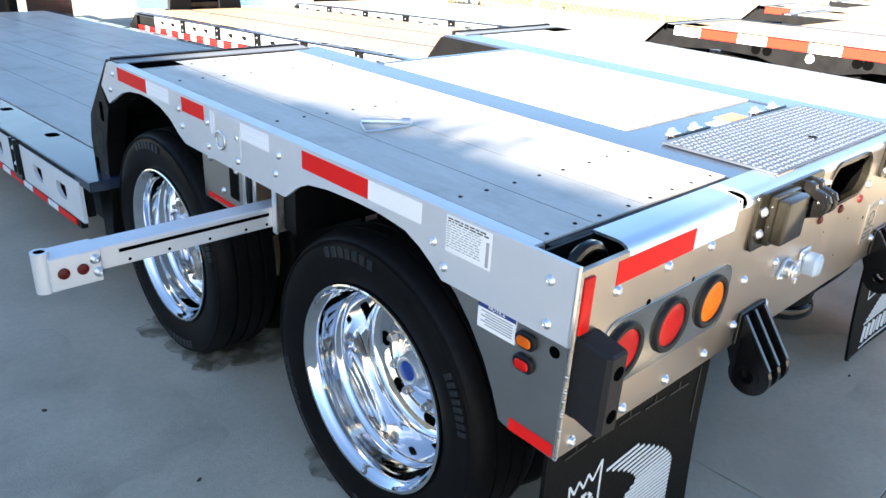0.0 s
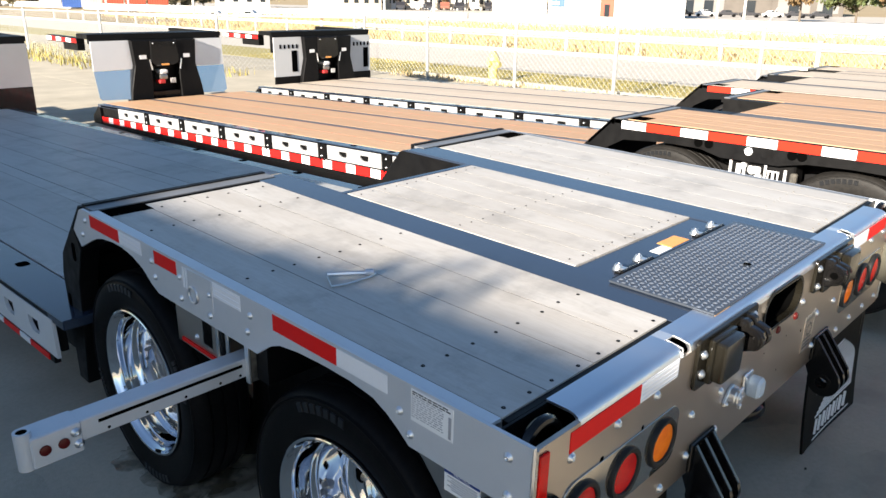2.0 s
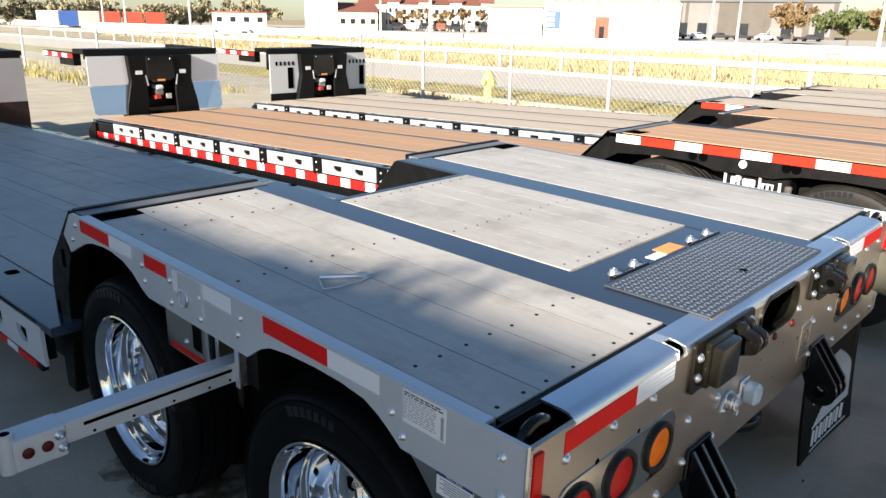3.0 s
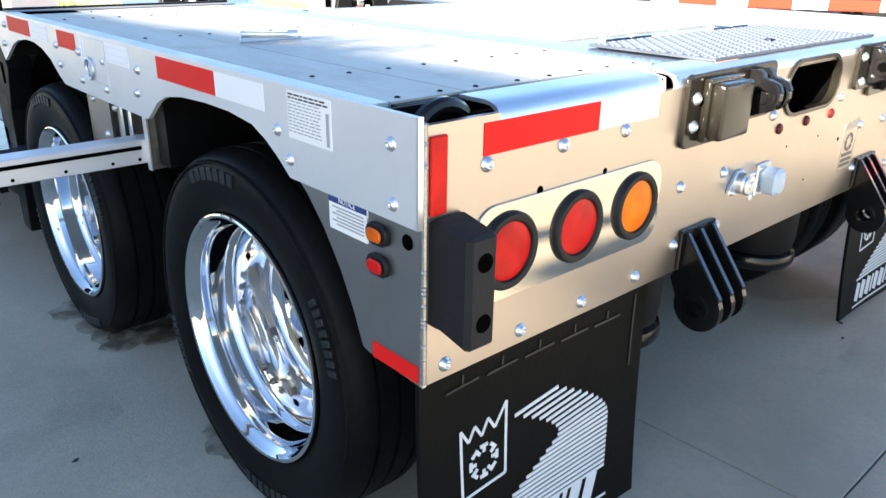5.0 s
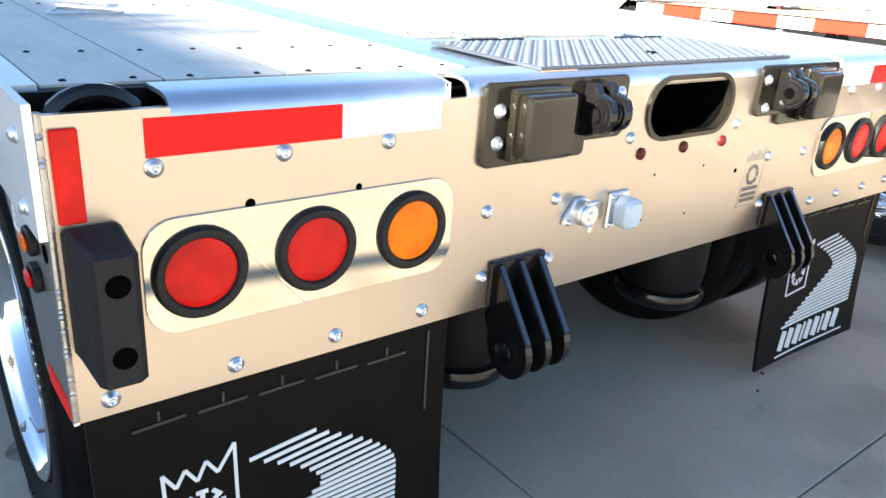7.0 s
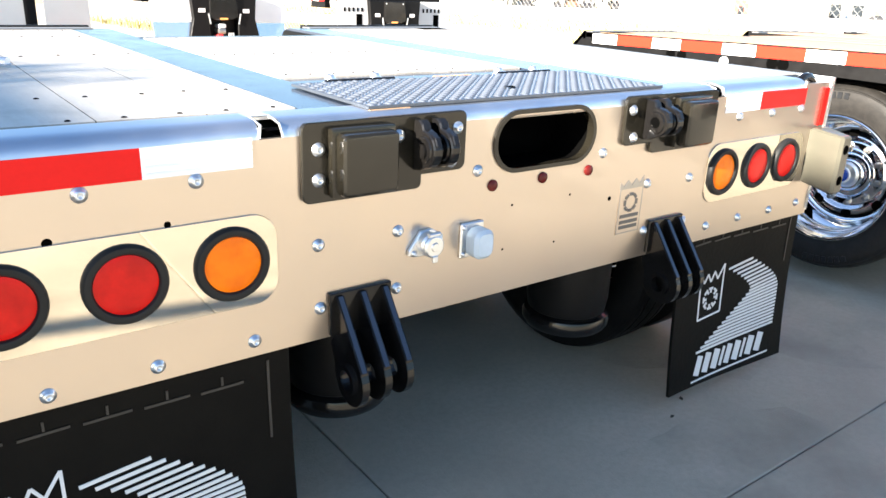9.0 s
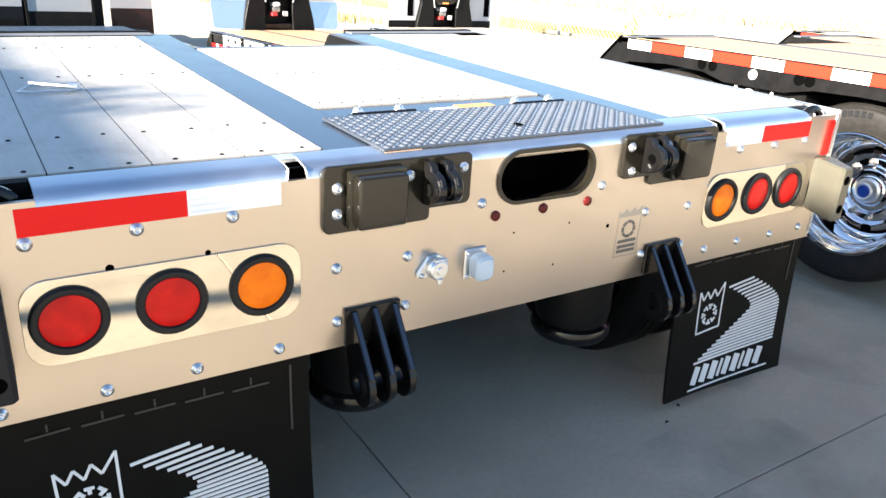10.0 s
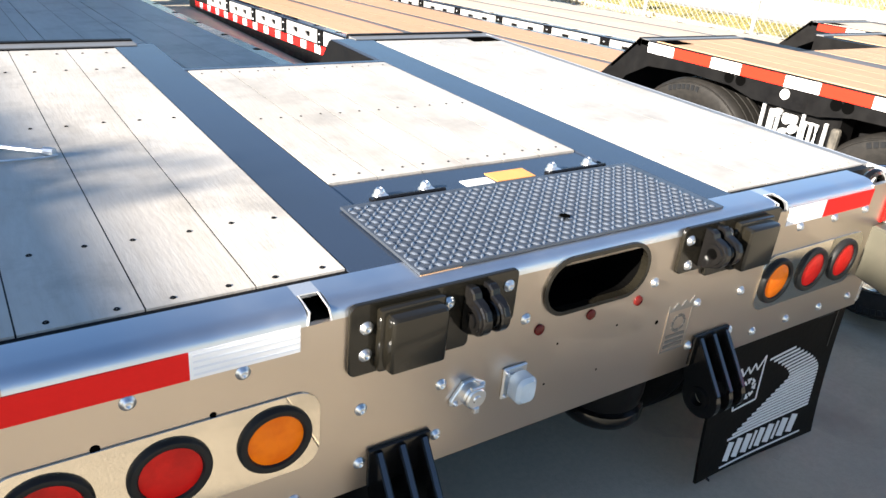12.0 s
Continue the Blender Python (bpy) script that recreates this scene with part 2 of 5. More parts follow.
        rim = [e for e in bm.edges if abs(e.verts[0].co.z - e.verts[1].co.z) < 1e-6]
        bmesh.ops.bevel(bm, geom=rim, offset=bevel, segments=1, affect="EDGES")
    bm.transform(axes(axis))
    return bm


def rounded(u0, u1, v0, v1, r, n=6):
    pts = []
    for cu, cv, a0 in ((u1 - r, v1 - r, 0), (u0 + r, v1 - r, 90), (u0 + r, v0 + r, 180), (u1 - r, v0 + r, 270)):
        pts += [(cu + r * math.cos(radians(a0 + 90 * i / n)), cv + r * math.sin(radians(a0 + 90 * i / n))) for i in range(n + 1)]
    return pts


def ring(cu, cv, r, n=28):
    return [(cu + r * math.cos(2 * math.pi * i / n), cv + r * math.sin(2 * math.pi * i / n)) for i in range(n)]


def lathe(profile, axis, centre, n=40, close=False):
    """Turns (along, radius) pairs round the axis through centre."""
    bm = bmesh.new()
    rows = []
    for s, r in profile:
        rows.append([bm.verts.new((r * math.cos(2 * math.pi * i / n), r * math.sin(2 * math.pi * i / n), s)) for i in range(n)] if r > 1e-6 else [bm.verts.new((0, 0, s))])
    pairs = list(zip(rows, rows[1:])) + ([(rows[-1], rows[0])] if close else [])
    for p, q in pairs:
        for i in range(n):
            j = (i + 1) % n
            if len(p) == 1 and len(q) > 1:
                bm.faces.new((p[0], q[i], q[j]))
            elif len(q) == 1 and len(p) > 1:
                bm.faces.new((p[i], p[j], q[0]))
            elif len(p) > 1:
                bm.faces.new((p[i], p[j], q[j], q[i]))
    bm.transform(Matrix.Translation(centre) @ axes(axis))
    return bm


def rod(p, q, r, n=10):
    bm = bmesh.new()
    d = Vector(q) - Vector(p)
    bmesh.ops.create_cone(bm, cap_ends=True, segments=n, radius1=r, radius2=r, depth=d.length,
                          matrix=Matrix.Translation((Vector(p) + Vector(q)) / 2) @ d.to_track_quat("Z", "Y").to_matrix().to_4x4())
    return bm


def sweep(points, r, n=8):
    """A round bar along points."""
    bm = bmesh.new()
    pts = [Vector(p) for p in points]
    rows = []
    for i, p in enumerate(pts):
        d = (pts[min(i + 1, len(pts) - 1)] - pts[max(i - 1, 0)]).normalized()
        q = d.to_track_quat("Z", "Y")
        rows.append([bm.verts.new(p + q @ Vector((r * math.cos(2 * math.pi * k / n), r * math.sin(2 * math.pi * k / n), 0))) for k in range(n)])
    for a, b in zip(rows, rows[1:]):
        for k in range(n):
            bm.faces.new((a[k], a[(k + 1) % n], b[(k + 1) % n], b[k]))
    bm.faces.new(rows[0])
    bm.faces.new(rows[-1])
    return bm


def bolt_mesh(r=0.0105, axis="y", sign=-1, material=ZINC):
    """A button-head screw with washer and socket, standing out along sign * axis from the origin."""
    s = sign
    bm = lathe([(0, r * 1.25), (s * 0.002, r * 1.25), (s * 0.0025, r), (s * 0.006, r * 0.92), (s * 0.0085, r * 0.6), (s * 0.009, r * 0.42), (s * 0.005, r * 0.38), (s * 0.005, 0)], axis, (0, 0, 0), 14)
    me = bpy.data.meshes.new("bolt")
    bmesh.ops.recalc_face_normals(bm, faces=bm.faces)
    for f in bm.faces:
        f.smooth = True
    bm.to_mesh(me)
    bm.free()
    me.materials.append(material)
    return me


# ---- ground ----
def sheet(name, x0, x1, y0, y1, z, material, label, category="ground", kind="structure", t=0.3):
    return tagged(part(name, box(x0, x1, y0, y1, z - t, z), material), label, category, kind=kind)


EARTH = mat("dry_earth", (0.40, 0.30, 0.17), 0.95, grain=0.5, grain_scale=0.7, stain=0.5, stain_scale=0.05, dark=(0.25, 0.20, 0.11))
sheet("ground", -400, 900, -400, 900, -0.012, EARTH, "open dry earth and yellow grass reaching the horizon")
yard_base = sheet("pavement", -40, 12.75, -40, 60, -0.008, JOINT, "dark joint bed under the concrete yard slabs", "pavement", t=0.1)


def patch(name, x, y, rx, ry, z, material, label, seed):
    """A thin stain with a ragged outline."""
    rnd = random.Random(seed)
    ph = [rnd.uniform(0, 6.28) for _ in range(6)]
    pts = []
    for i in range(48):
        a = 2 * math.pi * i / 48
        r = 1 + 0.16 * math.sin(2 * a + ph[0]) + 0.13 * math.sin(3 * a + ph[1]) + 0.10 * math.sin(5 * a + ph[2]) + 0.08 * math.sin(9 * a + ph[3]) + 0.05 * math.sin(15 * a + ph[4])
        pts.append((x + rx * r * math.cos(a), y + ry * r * math.sin(a)))
    return tagged(part(name, prism(pts, "z", z - 0.004, z), material), label, "stain", kind="structure")


# ---- the near trailer ----
W, RW = 2.60, 2.56          # overall width of the beds and of the rear deck
TYRE_R = 0.437
AXLES = ((0.640, -0.622), (1.869, -0.644))     # distance forward and hub height
near = thing("lowbed_trailer", "silver lowbed trailer with weathered wooden rear deck and chrome wheels", "trailer", TRAILER)

BOLT = bolt_mesh()
BOLT_SIDE = bolt_mesh(0.009, "x", -1)
BOLT_UP = bolt_mesh(0.014, "z", 1)


def bolts(parent, me, places, name="bolt"):
    for p in places:
        share(name, me, parent, Matrix.Translation(p))


# rear plate with its oval opening and lamp openings
LAMPS = ((0.195, "r"), (0.377, "r"), (0.557, "a"), (2.018, "a"), (2.190, "r"), (2.350, "r"))
LZ = -0.246
oval = rounded(1.155, 1.457, -0.148, -0.024, 0.061, 8)
part("rear_plate", prism([(0.012, -0.436), (RW - 0.012, -0.450), (RW - 0.012, -0.014), (2.396, -0.014), (2.396, -0.03), (0.168, -0.03), (0.168, -0.014), (0.012, -0.014)], "y", 0, 0.012,
            holes=[oval]), PLATE, near, "smooth galvanised steel rear plate")
fold = [(0.0, -0.03), (0.002, -0.018), (0.009, -0.007), (0.020, -0.0015), (0.034, 0.001), (0.092, 0.001), (0.092, -0.006), (0.034, -0.006), (0.022, -0.008), (0.014, -0.013), (0.009, -0.022), (0.008, -0.03)]
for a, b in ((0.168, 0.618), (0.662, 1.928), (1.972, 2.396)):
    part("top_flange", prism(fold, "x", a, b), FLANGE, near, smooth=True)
for a, b in ((0.618, 0.662), (1.928, 1.972)):
    part("slot_edge", prism([(0.052, 0.001), (0.092, 0.001), (0.092, -0.006), (0.052, -0.006)], "x", a, b), RIM_EDGE, near)
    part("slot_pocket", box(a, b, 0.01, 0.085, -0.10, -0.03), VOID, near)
    part("slot_lip", sweep([(a, -0.001, -0.028), (a + 0.004, 0.004, -0.006), (a + 0.004, 0.05, 0.0015), (b - 0.004, 0.05, 0.0015), (b - 0.004, 0.004, -0.006), (b, -0.001, -0.028)], 0.0021, 6), RIM_EDGE, near)
# oval opening: rim, and duct painted near-black for the shade inside
slot = rounded(1.157, 1.455, -0.146, -0.026, 0.059, 8)
part("opening_rim", prism(rounded(1.147, 1.465, -0.156, -0.016, 0.069, 8), "y", -0.005, 0.016, holes=[slot]), OLIVE, near, "dark rim round the oval opening")
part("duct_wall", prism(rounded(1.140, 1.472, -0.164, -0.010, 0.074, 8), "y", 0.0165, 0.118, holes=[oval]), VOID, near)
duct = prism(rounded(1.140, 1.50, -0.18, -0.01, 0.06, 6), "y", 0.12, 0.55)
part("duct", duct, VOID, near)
# corner weld bead and edge posts
for x in (0.0145, RW - 0.0145):
    bm = lathe([(-0.432, 0)] + [(-0.43 + 0.42 * i / 119, (0.0050 if i % 2 else 0.0040) + 0.0009 * random.random()) for i in range(120)] + [(-0.008, 0)], "z", (x, -0.001, 0), 8)
    part("weld_bead", bm, WELD, near, smooth=True)

# lamp panels with rubber-set lamps
for x0, x1 in ((0.117, 0.643), (1.942, 2.440)):
    part("lamp_panel", prism(rounded(x0, x1, -0.333, -0.161, 0.047), "y", -0.0035, 0.0, 0.0008), PANEL, near)
for x, kind in LAMPS:
    lens = LENS_RED if kind == "r" else LENS_AMBER
    g = part("lamp", lathe([(-0.003, 0.069), (-0.009, 0.0685), (-0.0135, 0.065), (-0.0145, 0.061), (-0.0125, 0.0545), (-0.008, 0.0515), (-0.003, 0.050)], "y", (x, 0, LZ), 36), GROMMET, near, "round tail lamp in black rubber grommet", smooth=True)
    part("lens", lathe([(-0.0076, 0.0520), (-0.0094, 0.047), (-0.0112, 0.035), (-0.0120, 0.018), (-0.0120, 0)], "y", (x, 0, LZ), 32), lens, g, smooth=True)

# tapes
def tape(name, x0, x1, y0, y1, z0, z1, material, parent=near, label=""):
    return part(name, box(x0, x1, y0, y1, z0, z1), material, parent, label)


tape("reflector_tape", 0.133, 0.419, -0.0015, 0.002, -0.0765, -0.0255, RED)
tape("reflector_tape", 0.419, 0.604, -0.0015, 0.002, -0.0765, -0.0255, WHITE)
tape("reflector_tape", 1.988, 2.158, -0.0015, 0.002, -0.0765, -0.0255, WHITE)
tape("reflector_tape", 2.158, 2.404, -0.0015, 0.002, -0.0765, -0.0255, RED)
for x in (0.024, RW - 0.056):
    part("red_reflector", box(x, x + 0.032, -0.006, 0.001, -0.149, -0.030, 0.002), LENS_RED, near, "upright red reflector strip")

# dock bumpers
def bumper(x0, s, material, label, deep=1.0):
    """Moulded block, slanted on its outer side. s: +1 with the outer side at low x."""
    sec = [(0.0, 0.0), (0.002, -0.02), (0.011, -0.068), (0.018, -0.078), (0.062, -0.079), (0.070, -0.072), (0.072, 0.0)]
    bm = prism([(x0 + s * u, v * deep) for u, v in sec], "z", -0.352, -0.154, 0.006)
    for v in bm.verts:
        if v.co.z > -0.17 and v.co.y < -0.03:
            v.co.z -= 0.012
        if v.co.z < -0.33 and v.co.y > -0.03:
            v.co.z += 0.02
    ob = part("dock_bumper", bm, material, near, label)
    for z in (-0.209, -0.308):
        part("bumper_hole", lathe([(-0.0785, 0.0155), (-0.0797, 0.0150), (-0.0797, 0)], "y", (x0 + s * 0.042, 0.079 * (1 - deep), z), 20), VOID, ob)


bumper(0.024, 1, BUMPER, "black moulded rubber dock bumper")
bumper(RW - 0.012, -1, SUNLIT_BUMPER, "dusty black rubber dock bumper with sunlight painted in as olive", 1.38)

# hinge brackets beside the opening: plate, cover box and lugs
def hinge_set(sign, cx):
    def X(v):
        return cx + sign * v
    def arc(cu, cv, r, a0, a1):
        return [(X(cu + r * math.cos(radians(a0 + (a1 - a0) * k / 4))), cv + r * math.sin(radians(a0 + (a1 - a0) * k / 4))) for k in range(5)]
    out = arc(0.016, -0.140, 0.016, 180, 270) + arc(0.250, -0.144, 0.012, 270, 360) + [(X(0.262), -0.128)] + arc(0.356, -0.112, 0.016, 270, 360) + arc(0.358, -0.020, 0.014, 0, 90) + arc(0.014, -0.020, 0.014, 90, 180)
    base = part("hinge_plate", prism(out, "y", -0.011, 0.0, 0.002), OLIVE, near, "dark bronze steel hinge plate")
    a, b = sorted((X(0.060), X(0.180)))
    part("cover_box", box(a, b, -0.058, -0.011, -0.141, -0.024, 0.012, seg=3), OLIVE, base, smooth=True)
    part("cover_flange", box(a - 0.010, b + 0.008, -0.030, -0.011, -0.146, -0.016, 0.007, seg=2), OLIVE, base, smooth=True)
    for v in (0.250, 0.292):
        prof = [(-0.011, -0.016), (-0.030, -0.014), (-0.040, -0.020), (-0.044, -0.030)]
        prof += [(-0.048 + 0.036 * math.cos(radians(a)), -0.068 + 0.036 * math.sin(radians(a))) for a in range(100, 280, 18)]
        prof += [(-0.034, -0.112), (-0.011, -0.116)]
        lug = part("hinge_lug", prism(prof, "x", X(v) - 0.011, X(v) + 0.011, 0.003), BLACK, base)
        part("lug_eye", lathe([(-0.011, 0.027), (-0.0145, 0.025), (-0.0145, 0.0145), (-0.011, 0.014)], "x", (X(v), -0.048, -0.068), 20), BLACK, lug, smooth=True)
        part("lug_hole", lathe([(-0.0115, 0.0135), (-0.0122, 0.0125), (-0.0122, 0)], "x", (X(v), -0.048, -0.068), 14), VOID, lug)
        part("lug_tooth", prism([(-0.060, -0.034), (-0.078, -0.040), (-0.086, -0.056), (-0.080, -0.060), (-0.066, -0.050)], "x", X(v) - 0.007, X(v) + 0.007, 0.002), BLACK, lug)
    a, b = sorted((X(0.230), X(0.304)))
    part("hinge_pin", rod((a, -0.05, -0.07), (b, -0.05, -0.07), 0.014, 14), BLACK, base)
    bolts(base, BOLT, [(X(0.032), -0.011, -0.055), (X(0.032), -0.011, -0.112), (X(0.348), -0.011, -0.040), (X(0.336), -0.011, -0.108), (X(0.205), -0.011, -0.045)])


hinge_set(1, 0.692)
hinge_set(-1, 1.930)

# plain bolts over the plate
plate_bolts = [(0.142, -0.090), (0.325, -0.089), (0.504, -0.089), (0.061, -0.411), (0.242, -0.412), (0.415, -0.410), (0.592, -0.408),
               (0.727, -0.242), (0.907, -0.243), (0.729, -0.373), (0.906, -0.369), (1.108, -0.140), (1.501, -0.140), (1.688, -0.240), (1.868, -0.245),
               (1.866, -0.368), (1.698, -0.372), (1.985, -0.405), (2.145, -0.403), (2.316, -0.404), (2.476, -0.402), (2.063, -0.090), (2.230, -0.09), (2.390, -0.088)]
bolts(near, BOLT, [(x, 0, z) for x, z in plate_bolts])
for x in (1.152, 1.303, 1.455):
    part("marker_lamp", lathe([(0, 0.0135), (-0.004, 0.013), (-0.0075, 0.008), (-0.008, 0)], "y", (x, 0, -0.178), 16), LENS_DARKRED, near, smooth=True)
for x, z, r in ((0.272, -0.158, 0.008), (0.452, -0.157, 0.006), (1.215, -0.232, 0.003), (1.40, -0.232, 0.003), (1.545, -0.262, 0.006), (1.36, -0.345, 0.003), (1.195, -0.335, 0.003)):
    part("drill_hole", lathe([(0, r), (-0.0006, r * 0.97), (-0.0006, 0)], "y", (x, 0, z), 12), VOID, near)
# seven-pin socket and shrouded coupling
sock = part("socket", prism([(0.930, -0.289), (0.958, -0.250), (0.986, -0.248), (1.016, -0.266), (1.018, -0.284), (0.99, -0.304), (0.95, -0.306), (0.930, -0.300)], "y", -0.010, 0, 0.002), ZINC, near, "zinc trailer light socket")
part("socket_cap", lathe([(-0.010, 0.026), (-0.026, 0.026), (-0.030, 0.022), (-0.030, 0)], "y", (0.974, 0, -0.277), 18), ZINC, sock, smooth=True)
part("socket_lid", lathe([(-0.030, 0.0245), (-0.034, 0.0245), (-0.037, 0.021), (-0.037, 0.010), (-0.040, 0.008), (-0.040, 0)], "y", (0.976, 0, -0.279), 20), ZINC, sock, smooth=True)
part("lid_hinge", rod((0.962, -0.032, -0.253), (0.990, -0.032, -0.253), 0.005, 10), ZINC, sock)
part("lid_tab", box(0.970, 0.983, -0.041, -0.030, -0.313, -0.298, 0.002), ZINC, sock)
for x, z in ((0.942, -0.296), (1.006, -0.268)):
    share("socket_screw", BOLT, sock, Matrix.Translation((x, -0.010, z)) @ Matrix.Diagonal((0.55, 0.7, 0.55, 1)))
coup = part("coupling_base", box(1.066, 1.130, -0.008, 0, -0.332, -0.252, 0.003), ZINC, near)
part("coupling_shroud", prism(rounded(1.074, 1.128, -0.326, -0.260, 0.02), "y", -0.052, -0.008, 0.008), mat("pale_plastic", (0.50, 0.60, 0.70), 0.25, stain=0.3, stain_scale=20), coup, "pale blue translucent plastic shroud", smooth=True)
for z in (-0.262, -0.322):
    share("coupling_screw", BOLT, coup, Matrix.Translation((1.0735, -0.008, z)) @ Matrix.Diagonal((0.45, 0.6, 0.45, 1)))

# tow lugs: three fins each
def tow_lug(x0):
    lug = part("tow_lug", box(x0 - 0.006, x0 + 0.136, -0.010, 0.0, -0.436, -0.345, 0.002), BLACK, near, "black three-plate tow lug")
    cy, cz, r = -0.060, -0.512, 0.056
    prof = [(0.012, -0.460), (0.0, -0.440), (0.0, -0.352), (-0.014, -0.352), (-0.108, -0.478)]
    prof += [(cy + r * math.cos(radians(a)), cz + r * math.sin(radians(a))) for a in np.linspace(150, 372, 16)]
    hole = ring(cy + 0.004, cz - 0.002, 0.021, 16)
    for dx in (0.006, 0.058, 0.110):
        part("fin", prism(prof, "x", x0 + dx, x0 + dx + 0.016, holes=[hole]), BLACK, lug)
        # thin paler strip paints a highlight on the fin's sloping edge
        part("fin_edge", prism([(-0.0145, -0.352), (-0.1085, -0.478), (-0.1095, -0.4772), (-0.0155, -0.3512)], "x", x0 + dx + 0.003, x0 + dx + 0.013), STEEL_BLUE, lug)
    part("bush", lathe([(0.0, 0.032), (0.006, 0.032), (0.006, 0.021), (0.0, 0.021)], "x", (x0, cy + 0.004, cz - 0.002), 20, True), BLACK, lug)


tow_lug(0.752)
tow_lug(1.717)

# maker's sign plate, lettering as bars
INK_SIGN = mat("etched_sign_ink", (0.10, 0.095, 0.09), 0.5)
sp = part("sign_plate", box(1.582, 1.672, -0.002, 0.001, -0.365, -0.245), PLATE, near, "small engraved sign plate")
crown = [(1.582, -0.245), (1.582, -0.225), (1.597, -0.238), (1.612, -0.222), (1.627, -0.236), (1.642, -0.220), (1.657, -0.234), (1.672, -0.215), (1.672, -0.245)]
part("sign_crown", prism(crown, "y", -0.002, 0.001), PLATE_DARK, sp)
for x0, x1, z0, z1 in ((1.582, 1.585, -0.365, -0.245), (1.669, 1.672, -0.365, -0.245), (1.582, 1.672, -0.365, -0.362)):
    part("sign_border", box(x0, x1, -0.0032, -0.002, z0, z1), PLATE_DARK, sp)
for i in range(8):
    a = i * math.pi / 4
    part("sign_mark", box(-0.007, 0.007, -0.0015, 0, -0.004, 0.004), INK_SIGN, sp, m=Matrix.Translation((1.627 + 0.022 * math.cos(a), -0.0025, -0.282 + 0.022 * math.sin(a))) @ pose(0, 0, 0, 0, -math.degrees(a) + 90, 0))
for z in (-0.318, -0.334, -0.348):
    part("sign_line", box(1.592, 1.662, -0.0035, -0.002, z - 0.0045, z + 0.0045), INK_SIGN, sp)

# mud flaps
RIB = mat("worn_rubber_rib", (0.024, 0.023, 0.022), 0.4, stain=0.5, stain_scale=20)
def flap(x0, x1, lean, y0=0.045, du=0.0, us=0.0, vs=0.0, dv=0.0):
    bm = bmesh.new()
    nx, nz = 8, 10
    rows = []
    for k in range(nz + 1):
        f = k / nz
        rows.append([bm.verts.new((x0 + (x1 - x0) * i / nx + lean[0] * f * f, y0 + lean[1] * f * f + 0.012 * math.sin(3 * i / nx + 1), -0.43 - 0.555 * f + lean[2] * f * (i / nx))) for i in range(nx + 1)])
    for a, b in zip(rows, rows[1:]):
        for i in range(nx):
            bm.faces.new((a[i], a[i + 1], b[i + 1], b[i]))
    got = bmesh.ops.extrude_face_region(bm, geom=bm.faces[:])
    bmesh.ops.translate(bm, vec=(0, 0.010, 0), verts=[v for v in got["geom"] if isinstance(v, bmesh.types.BMVert)])
    ob = part("mud_flap", bm, FLAP, near, "black rubber mud flap with white printed emblem", smooth=True)

    def on(u, v):
        """The flap's face at metres u from its inner left edge, v down from its top."""
        f = v / 0.555
        i = u / (x1 - x0)
        return Vector((x0 + u + lean[0] * f * f, y0 - 0.002 + lean[1] * f * f + 0.012 * math.sin(3 * i + 1), -0.43 - v + lean[2] * f * i))

    def strip(name, a, b, w, material=OFFWHITE):
        n = max(2, int((Vector(b) - Vector(a)).length / 0.05) + 1)
        d = (Vector(b) - Vector(a)).normalized()
        side = Vector((-d.y, d.x)) * w / 2
        m = bmesh.new()
        prev = None
        for k in range(n + 1):
            c = Vector(a).lerp(Vector(b), k / n)
            pair = [m.verts.new(on(*(c + side)) + Vector((0, -0.001, 0))), m.verts.new(on(*(c - side)) + Vector((0, -0.001, 0)))]
            if prev:
                m.faces.new((prev[0], pair[0], pair[1], prev[1]))
            prev = pair
        got = bmesh.ops.extrude_face_region(m, geom=m.faces[:])
        bmesh.ops.translate(m, vec=(0, 0.0015, 0), verts=[v for v in got["geom"] if isinstance(v, bmesh.types.BMVert)])
        part(name, m, material, ob)

    # crown emblem
    cu, cv = 0.118 + du, 0.172 + dv
    pts = [(cu, cv), (cu + 0.02, cv + 0.032), (cu + 0.036, cv + 0.004), (cu + 0.054, cv + 0.032), (cu + 0.07, cv), (cu + 0.088, cv + 0.028), (cu + 0.118, cv - 0.018)]
    for a, b in zip(pts, pts[1:]):
        strip("emblem_line", a, b, 0.006)
    frame_pts = [(cu, cv), (cu + 0.004, cv + 0.155), (cu + 0.118, cv + 0.145), (cu + 0.118, cv - 0.018)]
    for a, b in zip(frame_pts, frame_pts[1:]):
        strip("emblem_line", a, b, 0.006)
    for i in range(8):
        t = i * math.pi / 4
        c = Vector((cu + 0.06, cv + 0.09))
        p = c + Vector((0.034 * math.cos(t), 0.034 * math.sin(t)))
        q = Vector((-math.sin(t), math.cos(t))) * 0.010
        strip("emblem_mark", p - q, p + q, 0.008)
        strip("emblem_mark", p + q * (0.5 if i % 2 else 0), p + q * (0.5 if i % 2 else 0) - (p - c) * 0.42, 0.008)
    # striped curve
    n = 22
    for i in range(n):
        f = i / (n - 1)
        v = 0.172 + 0.262 * f
        left = 0.262 + 0.135 * math.sin(min(1, f * 2.5) * math.pi / 2) - (0.265 * (max(0, f - 0.36) / 0.64) ** 1.1)
        right = 0.385 + 0.165 * math.sin(min(1, f * 2.0) * math.pi / 2) - 0.01 * max(0, f - 0.6)
        strip("printed_stripe", (left + us, v + vs + 0.006), (right + us, v + vs - 0.012), 0.0078)
    # wordmark as slanted bars
    u = 0.130
